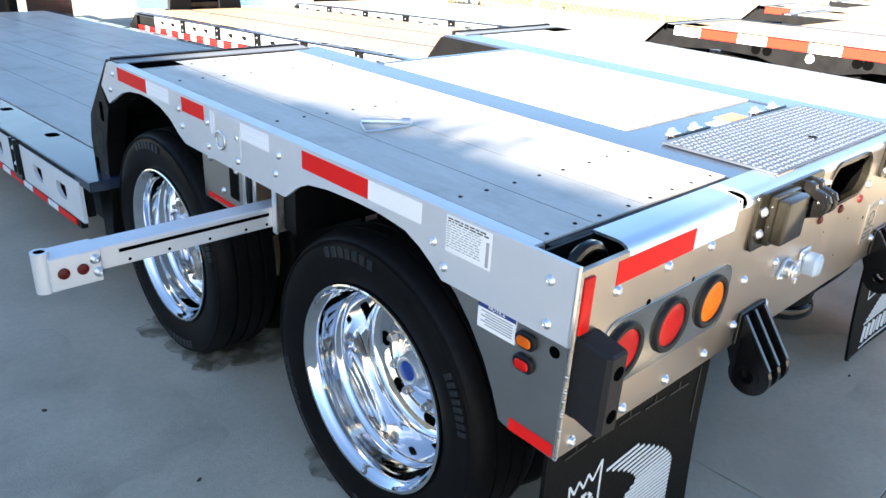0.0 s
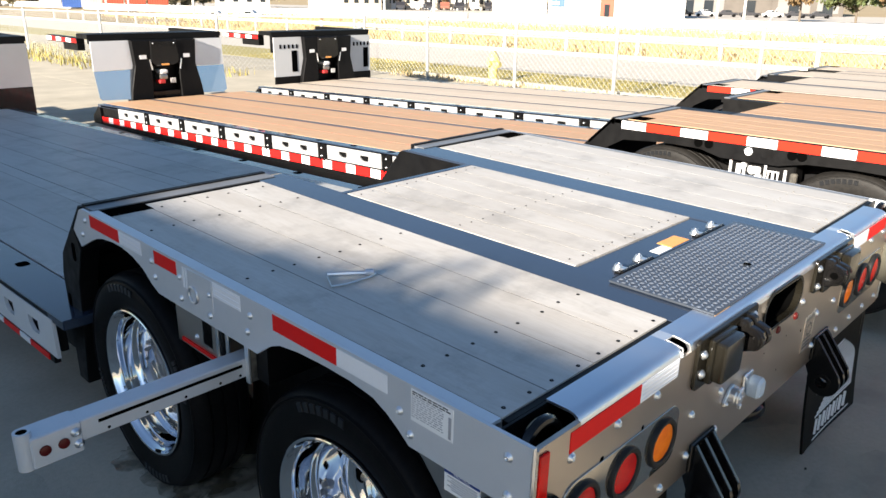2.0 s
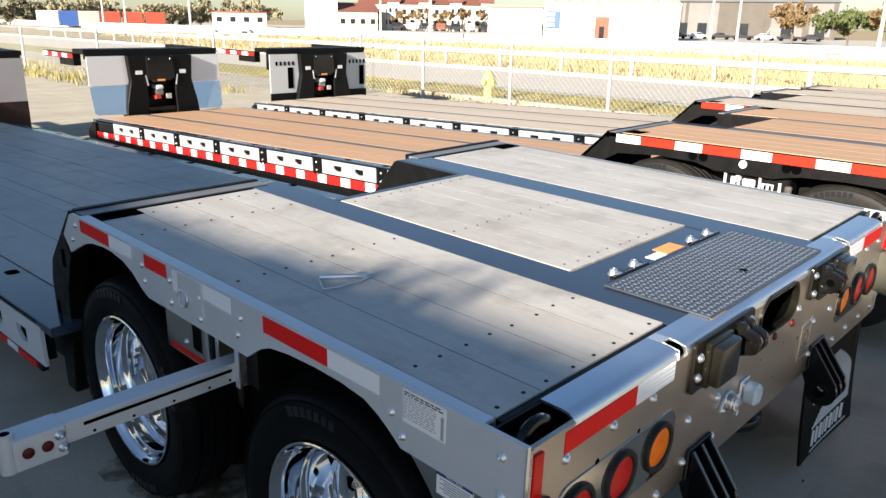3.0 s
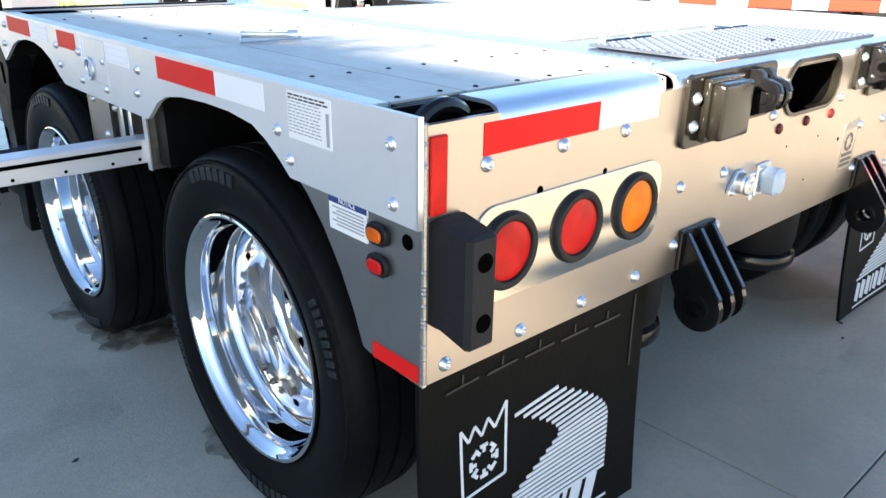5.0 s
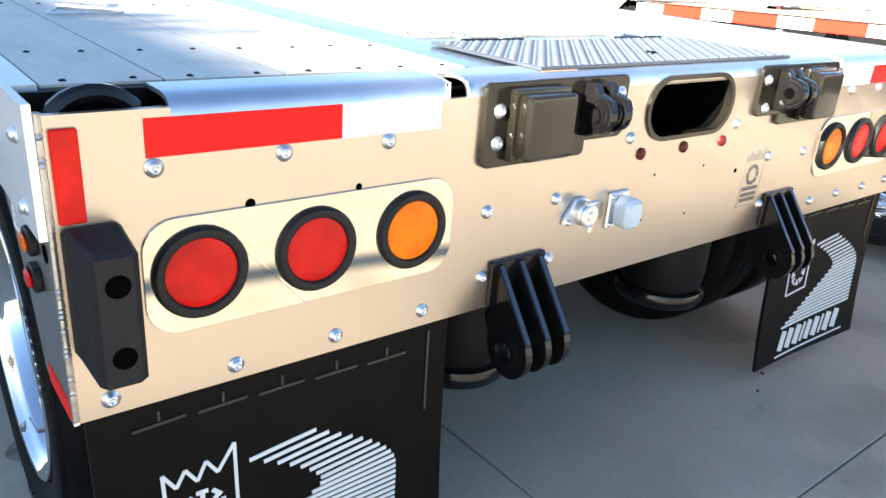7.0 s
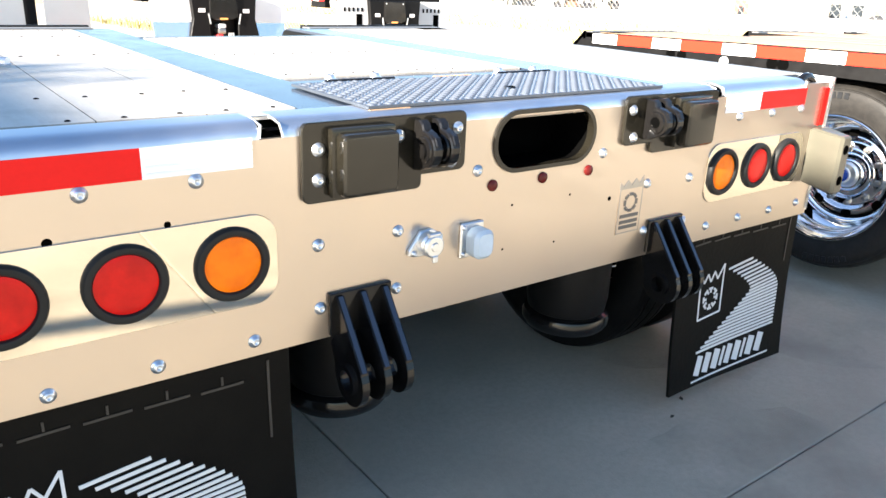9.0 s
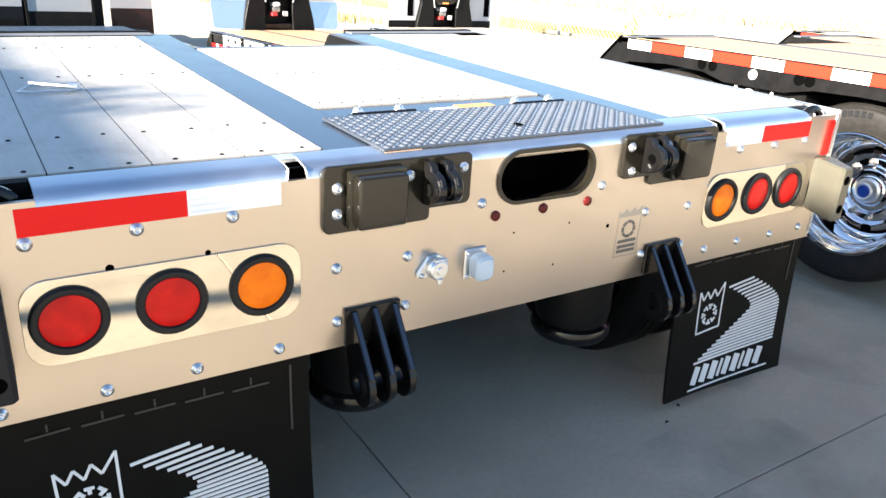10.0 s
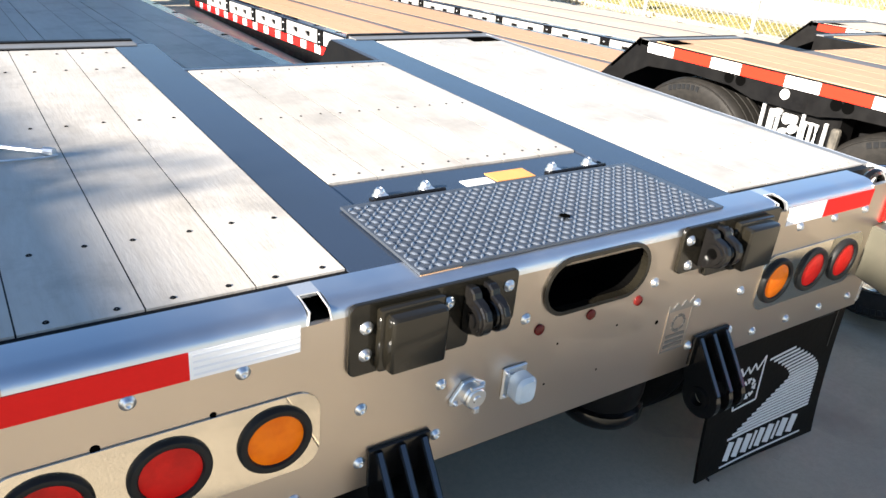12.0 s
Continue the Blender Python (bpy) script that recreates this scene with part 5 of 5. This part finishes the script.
# hydrant
hyd = thing("fire_hydrant", "pale yellow fire hydrant on the grass verge", "hydrant", pose(13.0, 11.1, 0))
YEL = mat("yellow_hydrant_paint", (0.75, 0.62, 0.18), 0.45, stain=0.3, stain_scale=8)
part("barrel", lathe([(0, 0.16), (0.05, 0.16), (0.05, 0.11), (0.48, 0.11), (0.48, 0.15), (0.53, 0.15), (0.58, 0.12), (0.66, 0.07), (0.72, 0.03), (0.72, 0)], "z", (0, 0, 0), 20), YEL, hyd, smooth=True)
part("nozzle", rod((-0.2, 0, 0.42), (0.2, 0, 0.42), 0.06, 12), YEL, hyd)
part("nozzle", rod((0, -0.2, 0.40), (0, 0, 0.40), 0.075, 12), YEL, hyd)

# ---- beyond the fence ----
ASPHALT = mat("pale_road_concrete", (0.52, 0.48, 0.42), 0.9, grain=0.3, grain_scale=8, stain=0.3, stain_scale=0.3, dark=(0.40, 0.37, 0.33))
LAWN = mat("dry_lawn", (0.36, 0.30, 0.10), 0.95, grain=0.5, grain_scale=20, stain=0.5, stain_scale=0.8, dark=(0.20, 0.18, 0.05))
STRAW = mat("straw_grass", (0.50, 0.39, 0.20), 0.95, grain=0.4, grain_scale=3, stain=0.5, stain_scale=0.4, dark=(0.36, 0.27, 0.14))
sheet("lawn", 12.76, 15.6, -30, 60, 0.004, LAWN, "narrow strip of dry mown lawn along the fence")
sheet("road", 15.6, 22.0, -40, 80, 0.0, ASPHALT, "pale concrete service road", "road")
sheet("highway", 48, 72, -200, 300, 0.02, ASPHALT, "wide pale highway across the distance", "road")
sheet("car_park", 84, 130, -60, 240, 0.0, ASPHALT, "pale car park before the far buildings", "pavement")

# ---- unseen building and tree added to shade the yard, behind the camera's side ----
STUCCO = mat("tan_stucco", (0.52, 0.44, 0.33), 0.9, grain=0.3, grain_scale=30, stain=0.3, stain_scale=0.6)
shed = thing("shed", "unseen low stucco building added to shade the yard", "building", pose(-9, 0, 0))
# wall heights are stepped to place the shade edge on deck and ground
part("wall", box(-7, 0, -2.0, -0.35, 0, 4.52), STUCCO, shed)
part("wall", box(-7, 0, -0.35, 1.6, 0, 4.50), STUCCO, shed)
part("wall", box(-7, 0, 1.6, 8.9, 0, 4.68), STUCCO, shed)
part("roof_edge", box(-7.1, 0.05, 1.6, 8.9, 4.68, 4.74), PLATE_DARK, shed)

part("wall", box(-7, 0, -2.37, -2.0, 0, 5.0), STUCCO, shed)
# unseen slab and post, added to shade the ground at the trailer's right
part("canopy", box(-2.2, 0, -3.30, -2.38, 4.66, 5.0), STUCCO, shed)
part("canopy_post", box(-0.3, -0.1, -3.29, -3.19, 0, 4.66), STUCCO, shed)

BARK = mat("grey_bark", (0.16, 0.13, 0.10), 0.9, grain=0.5, grain_scale=12, bump=0.6, bump_scale=14, stretch=(1, 1, 0.25))


def tree(m, height, spread, leaves, leaf_size, leaf_mat, label, squash=0.6, seed=1, clumps=60, top=99.0):
    rnd = random.Random(seed)
    t = thing("tree", label, "tree", m)
    trunk_h = height * 0.45
    pts = [(0, 0, 0), (0.05, 0.03, trunk_h * 0.5), (0.0, 0.06, trunk_h), (0.08, 0.0, height * 0.8)]
    bm = bmesh.new()
    for a, b, r in zip(pts, pts[1:], (0.035, 0.028, 0.015)):
        merge(bm, rod(a, b, r * height * 0.8, 8))
    tips = []
    for k in range(clumps):
        a = rnd.uniform(0, 2 * math.pi)
        rr = spread * math.sqrt(rnd.random())
        z = height * (0.68 + squash * 0.5 * rnd.uniform(-1, 1) * math.sqrt(max(0.05, 1 - (rr / spread) ** 2)))
        tip = Vector((rr * math.cos(a), rr * math.sin(a), z))
        tips.append(tip)
        if k % 3 == 0:
            merge(bm, rod((0, 0.05, trunk_h * rnd.uniform(0.6, 1.1)), tip, 0.008 * height, 5))
    part("trunk", bm, BARK, t)
    v, f = [], []
    per = leaves // clumps
    for tip in tips:
        size = spread * rnd.uniform(0.07, 0.16)
        for _ in range(per):
            d = Vector((rnd.gauss(0, 1), rnd.gauss(0, 1), rnd.gauss(0, 0.8))) * size * 0.6
            c = tip + d
            c.z = min(c.z, top - 0.25 * rnd.random() ** 2)
            q = Euler((rnd.uniform(0, 6.3), rnd.uniform(0, 6.3), rnd.uniform(0, 6.3))).to_matrix()
            s = leaf_size * rnd.uniform(0.6, 1.3)
            i = len(v)
            v += [c + q @ Vector(p) for p in ((-s, 0, 0), (0, -s * 0.5, 0), (s, 0, 0), (0, s * 0.5, s * 0.15))]
            f.append((i, i + 1, i + 2, i + 3))
    me = bpy.data.meshes.new("crown")
    me.from_pydata(v, [], f)
    me.materials.append(leaf_mat)
    tagged(share("crown", me, t, Matrix.Identity(4)), kind="stuff")
    return t


LEAF = mat("green_leaf", (0.07, 0.10, 0.03), 0.7, rand=0.0, grain=0.5, grain_scale=3, dark=(0.12, 0.09, 0.03))
LEAF_BROWN = mat("brown_leaf", (0.20, 0.13, 0.06), 0.75, grain=0.5, grain_scale=1.5, dark=(0.13, 0.09, 0.04))
# autumn leaf made paler, with distance haze put into the colour
LEAF_HAZE = mat("hazy_autumn_leaf", (0.27, 0.24, 0.15), 0.75, grain=0.5, grain_scale=1.5, dark=(0.19, 0.165, 0.10))
# unseen tree, added so its crown dapples the shade edge
tree(pose(-8.3, -0.75, 0), 5.0, 1.0, 2000, 0.05, LEAF, "unseen small leafy tree added to dapple the deck's shade", 0.34, 4, 40, 4.36)


# ---- the distance: buildings, trees, poles and vehicles ----
CREAM = mat("cream_render", (0.66, 0.58, 0.46), 0.85, stain=0.3, stain_scale=0.2)
WHITE_WALL = mat("white_wall", (0.80, 0.79, 0.77), 0.8, stain=0.2, stain_scale=0.2)
GREY_WALL = mat("grey_cladding", (0.33, 0.33, 0.31), 0.7, stain=0.3, stain_scale=0.2)
RED_ROOF = mat("red_brown_roof", (0.24, 0.09, 0.06), 0.8, stain=0.4, stain_scale=0.3)
RED_PAINT = mat("red_container_paint", (0.50, 0.09, 0.05), 0.6, stain=0.3, stain_scale=0.5)
BLUE_PAINT = mat("blue_sign_paint", (0.05, 0.12, 0.36), 0.5)
DARK_GLASS = mat("dark_window_glass", (0.02, 0.025, 0.03), 0.15)
# warehouse cladding darkened in colour to stand in for shade on its front
SHADED_WALL = mat("shaded_brown_cladding", (0.115, 0.10, 0.085), 0.8, stain=0.4, stain_scale=0.5)
SHADED_BAY = mat("shaded_bay_cladding", (0.20, 0.19, 0.18), 0.8, stain=0.3, stain_scale=0.5)
POLE = mat("pale_pole", (0.60, 0.58, 0.54), 0.6)


def frame_at(p, q):
    """A frame at p with x towards q, y away from the yard."""
    d = Vector((q[0] - p[0], q[1] - p[1], 0)).normalized()
    return Matrix(((d.x, -d.y, 0, p[0]), (d.y, d.x, 0, p[1]), (0, 0, 1, 0), (0, 0, 0, 1))), math.hypot(q[0] - p[0], q[1] - p[1])


def block(p, q, h, depth, wall, label, roof=None, roof_h=0.0, windows=0, rows=1, category="building", overhang=0.3):
    """A building whose front runs from p to q, seen from the right-hand side of that line."""
    m, L = frame_at(p, q)
    b = thing("building", label, category, m)
    part("wall", box(0, L, 0, depth, -1, h), wall, b)
    if roof_h:
        part("roof", prism([(-overhang, h), (depth + overhang, h), (depth / 2, h + roof_h)], "x", -overhang, L + overhang), roof, b)
    else:
        part("roof_edge", box(-0.1, L + 0.1, -0.1, depth, h, h + 0.2), roof or wall, b)
    for k in range(windows):
        for r in range(rows):
            x = L * (k + 0.5) / windows
            z = 1.1 + r * (h - 1.0) / rows
            w = min(0.9, L / windows * 0.45)
            win = part("window", box(x - w / 2, x + w / 2, -0.06, 0.02, z, z + 0.85), DARK_GLASS, b)
            part("window_sill", box(x - w / 2 - 0.08, x + w / 2 + 0.08, -0.12, 0.0, z - 0.1, z), wall, win)
    return b, L


white, L = block((75.5, 55.5), (83.8, 42.1), 4.0, 12, WHITE_WALL, "long white flat-roofed shop with a red door")
part("sign", box(0.3, 1.9, -0.15, 0, 1.2, 3.2), BLUE_PAINT, white, "blue sign panel")
for z in (1.6, 2.2, 2.8):
    part("sign_bar", box(0.45, 1.3, -0.2, -0.15, z - 0.18, z + 0.18), WHITE_WALL, white)
part("door", box(6.1, 7.7, -0.12, 0, 0, 2.6), RED_PAINT, white, "red door surround")
part("door_glass", box(6.6, 7.2, -0.16, -0.12, 0, 1.5), DARK_GLASS, white)
for k in range(9):
    part("roof_unit", box(0.5 + 1.6 * k, 1.2 + 1.6 * k, 1, 2.4, 4.2, 4.7), GREY_WALL, white)
store, L = block((115, 58), (123.4, 37.0), 5.4, 26, SHADED_WALL, "large metal warehouse with bays and doors, shade painted into its grey-brown walls", GREY_WALL, 1.6)
for k, (a, b) in enumerate(((0.02, 0.04), (0.06, 0.26), (0.30, 0.56), (0.60, 0.80), (0.84, 0.97))):
    part("wall_panel", box(L * a, L * b, -0.12, 0.0, 0.4, 5.2), (SHADED_BAY, SHADED_WALL)[k == 2], store)
    part("bay_door", box(L * (a + b) / 2 - 0.7, L * (a + b) / 2 + 0.7, -0.2, -0.12, 0, 2.2), DARK_GLASS, store)
block((90.4, 77.0), (95.5, 70.5), 4.0, 14, CREAM, "tan gabled building with a small brown sign", CREAM, 0.5)
block((95.8, 113.8), (113.4, 96.2), 4.8, 16, CREAM, "cream hotel with red-brown roof and rows of windows", RED_ROOF, 2.2, windows=16, rows=2)
for k in range(4):
    p = (99.5 + 4.2 * k, 109.9 - 4.2 * k)
    block(p, (p[0] + 1.6, p[1] - 1.6), 5.2, 3, WHITE_WALL, "white gabled bay of the hotel", RED_ROOF, 0.9, windows=2, rows=2)
block((81.9, 112.1), (86.4, 108.6), 5.8, 20, WHITE_WALL, "tall white gabled warehouse", WHITE_WALL, 1.5)
block((86.4, 108.6), (92.5, 104.8), 3.2, 10, CREAM, "low house with a red-brown roof", RED_ROOF, 1.6, windows=4)
block((68.7, 120.7), (76.5, 116.0), 2.6, 10, WHITE_WALL, "white and red service station", RED_PAINT, 0.0, windows=4)
for k, (x, y, c, lab) in enumerate(((41.0, 122.4, WHITE_WALL, "white"), (43.8, 121.3, BLUE_PAINT, "blue"), (46.2, 120.3, CREAM, "cream"), (49.0, 119.3, RED_PAINT, "red"), (52.0, 118.1, RED_PAINT, "red"), (55.0, 116.8, RED_PAINT, "red"))):
    m, Lc = frame_at((x, y), (x + 2.7, y - 1.1))
    c_ob = thing("container", f"{lab} steel shipping container in a distant yard", "container", m, "distant containers")
    part("body", box(0, Lc, 0, 2.4, 0.2, 2.4), c, c_ob)
    for r in range(8):
        part("rib", box(Lc * (r + 0.3) / 8, Lc * (r + 0.6) / 8, -0.06, 0, 0.3, 2.3), c, c_ob)


def lamp_post(x, y, h):
    t = thing("street_lamp", "pale slender lamp post beside the highway", "lamp post", pose(x, y, 0), "distant lamp posts")
    part("post", lathe([(0, 0.14), (h, 0.09), (h, 0)], "z", (0, 0, 0), 10), POLE, t)
    part("arm", rod((0, 0, h - 0.1), (0.9, -0.9, h + 0.1), 0.05, 6), POLE, t)


for x, y, h in ((41.7, 41.4, 6.5), (37.0, 69.6, 4.5), (76.2, 34.7, 6.0), (77.2, 32.3, 6.0), (37.8, 91.5, 4.2), (40.0, 90.5, 4.2), (55.0, 62.0, 6.0), (57.0, 14.0, 6.0)):
    lamp_post(x, y, h)


def vehicle(p, yaw, paint, label, category, pickup=False, size=1.0):
    c = thing(category.replace(" ", "_"), label, category, pose(p[0], p[1], p[2], 0, 0, yaw) @ Matrix.Diagonal((size, size, size, 1)))
    pr = [(-2.2, 0.35), (-2.2, 0.85), (-1.6, 0.95), (-1.0, 1.45), (0.5, 1.45), (1.1, 0.95), (2.1, 0.85), (2.2, 0.4)] if not pickup else [(-2.6, 0.4), (-2.6, 1.0), (-0.6, 1.0), (-0.5, 1.7), (0.8, 1.7), (1.3, 1.1), (2.5, 1.0), (2.6, 0.4)]
    part("body", prism(pr, "y", -0.85, 0.85, 0.06), paint, c)
    part("window", box(-0.45, 0.75, -0.87, -0.84, 1.05, 1.4), DARK_GLASS, c)
    for x in (-1.4, 1.4):
        for y in (-0.8, 0.8):
            part("wheel", lathe([(-0.1, 0.0), (-0.1, 0.34), (0.1, 0.34), (0.1, 0)], "y", (x, y, 0.34), 16), RUBBER, c)


CAR_WHITE, CAR_DARK = mat("white_car_paint", (0.75, 0.75, 0.74), 0.3, coat=0.5), mat("dark_car_paint", (0.03, 0.03, 0.035), 0.3, coat=0.5)
vehicle((36.2, 58.6, 0.0), -55, CAR_WHITE, "white pickup on the distant road", "pickup", True, 0.5)
vehicle((34.0, 60.5, 0.0), -55, CAR_WHITE, "grey-white pickup on the distant road", "pickup", True, 0.45)
vehicle((32.2, 72.1, 0.0), -60, CAR_DARK, "small dark car on the distant road", "car", size=0.35)
vehicle((49.2, 73.9, 0.03), -50, RED_PAINT, "red car on the distant road", "car", size=0.5)
for k in range(12):
    vehicle((97.5 + 1.9 * k, 105.0 - 1.9 * k, 0.0), 45, (CAR_DARK, CAR_WHITE, CAR_DARK, RED_ROOF)[k % 4], "car parked before the hotel", "car")
for k in range(7):
    vehicle((100 + 1.2 * k, 50.5 - 2.6 * k, 0.0), -60, (CAR_DARK, CAR_WHITE, CAR_DARK)[k % 3], "car parked before the warehouse", "car", size=0.62)

# highway barrier and road kerb
sheet("barrier", 46.5, 46.9, -150, 260, 0.8, WHITE_WALL, "pale concrete barrier along the highway", "barrier", t=0.9)
sheet("kerb", 21.9, 22.15, -60, 90, 0.12, ASPHALT, "pale concrete kerb along the service road", "kerb", t=0.2)
sheet("yard_kerb", 12.60, 12.76, -40, 13.5, 0.10, CONCRETE, "concrete kerb under the fence", "kerb", t=0.2)
rail = thing("guard_rail", "pale guard rail on short posts along the road", "guard rail", None, kind="structure")
part("beam", box(23.0, 23.06, -40, 70, 0.60, 0.74), POLE, rail)
for k in range(36):
    part("post", box(23.06, 23.16, -38 + 3 * k, -37.88 + 3 * k, 0, 0.8), POLE, rail)


# tall straw grass
def grass(name, x0, x1, y0, y1, n, h, material, label, seed):
    rnd = random.Random(seed)
    v, f = [], []
    for _ in range(n):
        x, y = rnd.uniform(x0, x1), rnd.uniform(y0, y1)
        t = noise.noise(Vector((x * 0.35, y * 0.35, seed)))
        hh = h * (0.55 + 0.6 * rnd.random()) * (0.75 + 0.6 * t)
        a = rnd.uniform(0, 6.28)
        w = rnd.uniform(0.02, 0.06) * h * 1.4
        dx, dy = math.cos(a) * w, math.sin(a) * w
        lx, ly = rnd.gauss(0, 0.2) * hh, rnd.gauss(0, 0.2) * hh
        i = len(v)
        v += [(x - dx, y - dy, 0), (x + dx, y + dy, 0), (x + lx, y + ly, hh)]
        f.append((i, i + 1, i + 2))
    me = bpy.data.meshes.new(name)
    me.from_pydata(v, [], f)
    me.materials.append(material)
    tagged(new(name, me), label, "grass", kind="stuff")


grass("straw_grass", 22.3, 30, -12, 50, 30000, 0.42, STRAW, "tall dry straw-coloured grass beyond the road", 5)
grass("straw_grass", 30, 46, -25, 75, 22000, 0.6, STRAW, "tall dry straw-coloured grass before the highway", 6)
grass("lawn_grass", 12.8, 15.5, -6, 22, 26000, 0.09, LAWN, "short dry lawn grass along the fence", 7)
grass("fence_weeds", 12.2, 12.62, -6, 14, 1200, 0.22, STRAW, "dry weeds along the foot of the fence", 8)
grass("fence_weeds", 6.9, 9.6, 16, 34, 1500, 0.35, LAWN, "weeds along the far fence", 9)

tree(pose(83.9, 29.2, 0), 4.3, 2.6, 2600, 0.22, LEAF_BROWN, "round brown autumn tree", 0.55, 11, 40)
tree(pose(75.8, 21.4, 0), 3.6, 3.0, 2600, 0.22, LEAF, "broad green tree beside the highway", 0.6, 12, 40)
tree(pose(73.0, 17.0, 0), 4.0, 2.2, 2000, 0.22, LEAF_BROWN, "brown tree beside the highway", 0.55, 13, 30)
rt = random.Random(3)
for k in range(17):
    f = k / 16
    x, y = 40 + 48 * f, 158 - 20 * f
    tree(pose(x + rt.uniform(-2, 2), y + rt.uniform(-4, 4), 0), rt.uniform(3.0, 4.6), rt.uniform(3.0, 4.6), 900, 0.4, LEAF_HAZE, "distant tree in a mixed autumn tree line", 1.1, 20 + k, 26)
for k in range(5):
    tree(pose(98 + 2.6 * k, 104.5 - 2.9 * k, 0), rt.uniform(3.5, 5), rt.uniform(1.4, 2.2), 600, 0.3, LEAF_BROWN, "brown tree before the hotel", 0.55, 50 + k, 20)

# ---- concrete slabs of the yard, joints along x = 1.005 and y = -0.328 ----
SX, SY = 4.6, 4.6
for i in range(-7, 3):
    for j in range(-7, 13):
        x0, y0 = 1.005 + SX * i, -0.328 + SY * j
        x1 = min(x0 + SX, 12.74)
        if x0 > 12.6:
            continue
        part("slab", box(x0 + 0.002, x1 - 0.002, y0 + 0.002, y0 + SY - 0.002, -0.07, 0.0, 0.003), CONCRETE, yard_base)

# damp stains round the tyres
for k, (x, y, rx, ry) in enumerate(((0.05, 2.06, 0.08, 0.13), (0.08, 1.84, 0.09, 0.18), (0.16, 1.70, 0.13, 0.11), (0.34, 1.66, 0.20, 0.13), (0.08, 0.88, 0.065, 0.13))):
    patch("damp_stain", x, y, rx, ry, 0.0022 + 0.0004 * k, DAMP, "brown damp stain beside the tyre", 1 + k)
for k, (x, y, rx, ry) in enumerate(((2.0, -0.7, 0.9, 0.6), (-1.0, 2.2, 0.8, 1.1), (3.0, 0.6, 0.7, 0.9), (0.6, -1.4, 0.8, 0.5))):
    patch("old_stain", x, y, rx, ry, 0.0012 + 0.0002 * k, OIL, "faint old grey stain on the concrete", 11 + k)

# leaves and grit on the concrete
GRIT = mat("dead_leaf_litter", (0.05, 0.04, 0.028), 0.9, grain=0.5, grain_scale=60)
for k, (x, y) in enumerate(((1.97, 0.015), (2.09, 0.07), (-0.51, 1.75), (-0.27, 1.09))):
    a = part("leaf_scrap", prism([(-0.011, 0), (-0.003, -0.005), (0.010, -0.001), (0.002, 0.006)], "z", 0.001, 0.004 + 0.001 * (k % 3)), GRIT, m=pose(x, y, 0, 0, 0, 67 * k))
    tagged(a, "small dark dry leaf scrap on the concrete", "leaf", "leaf litter")
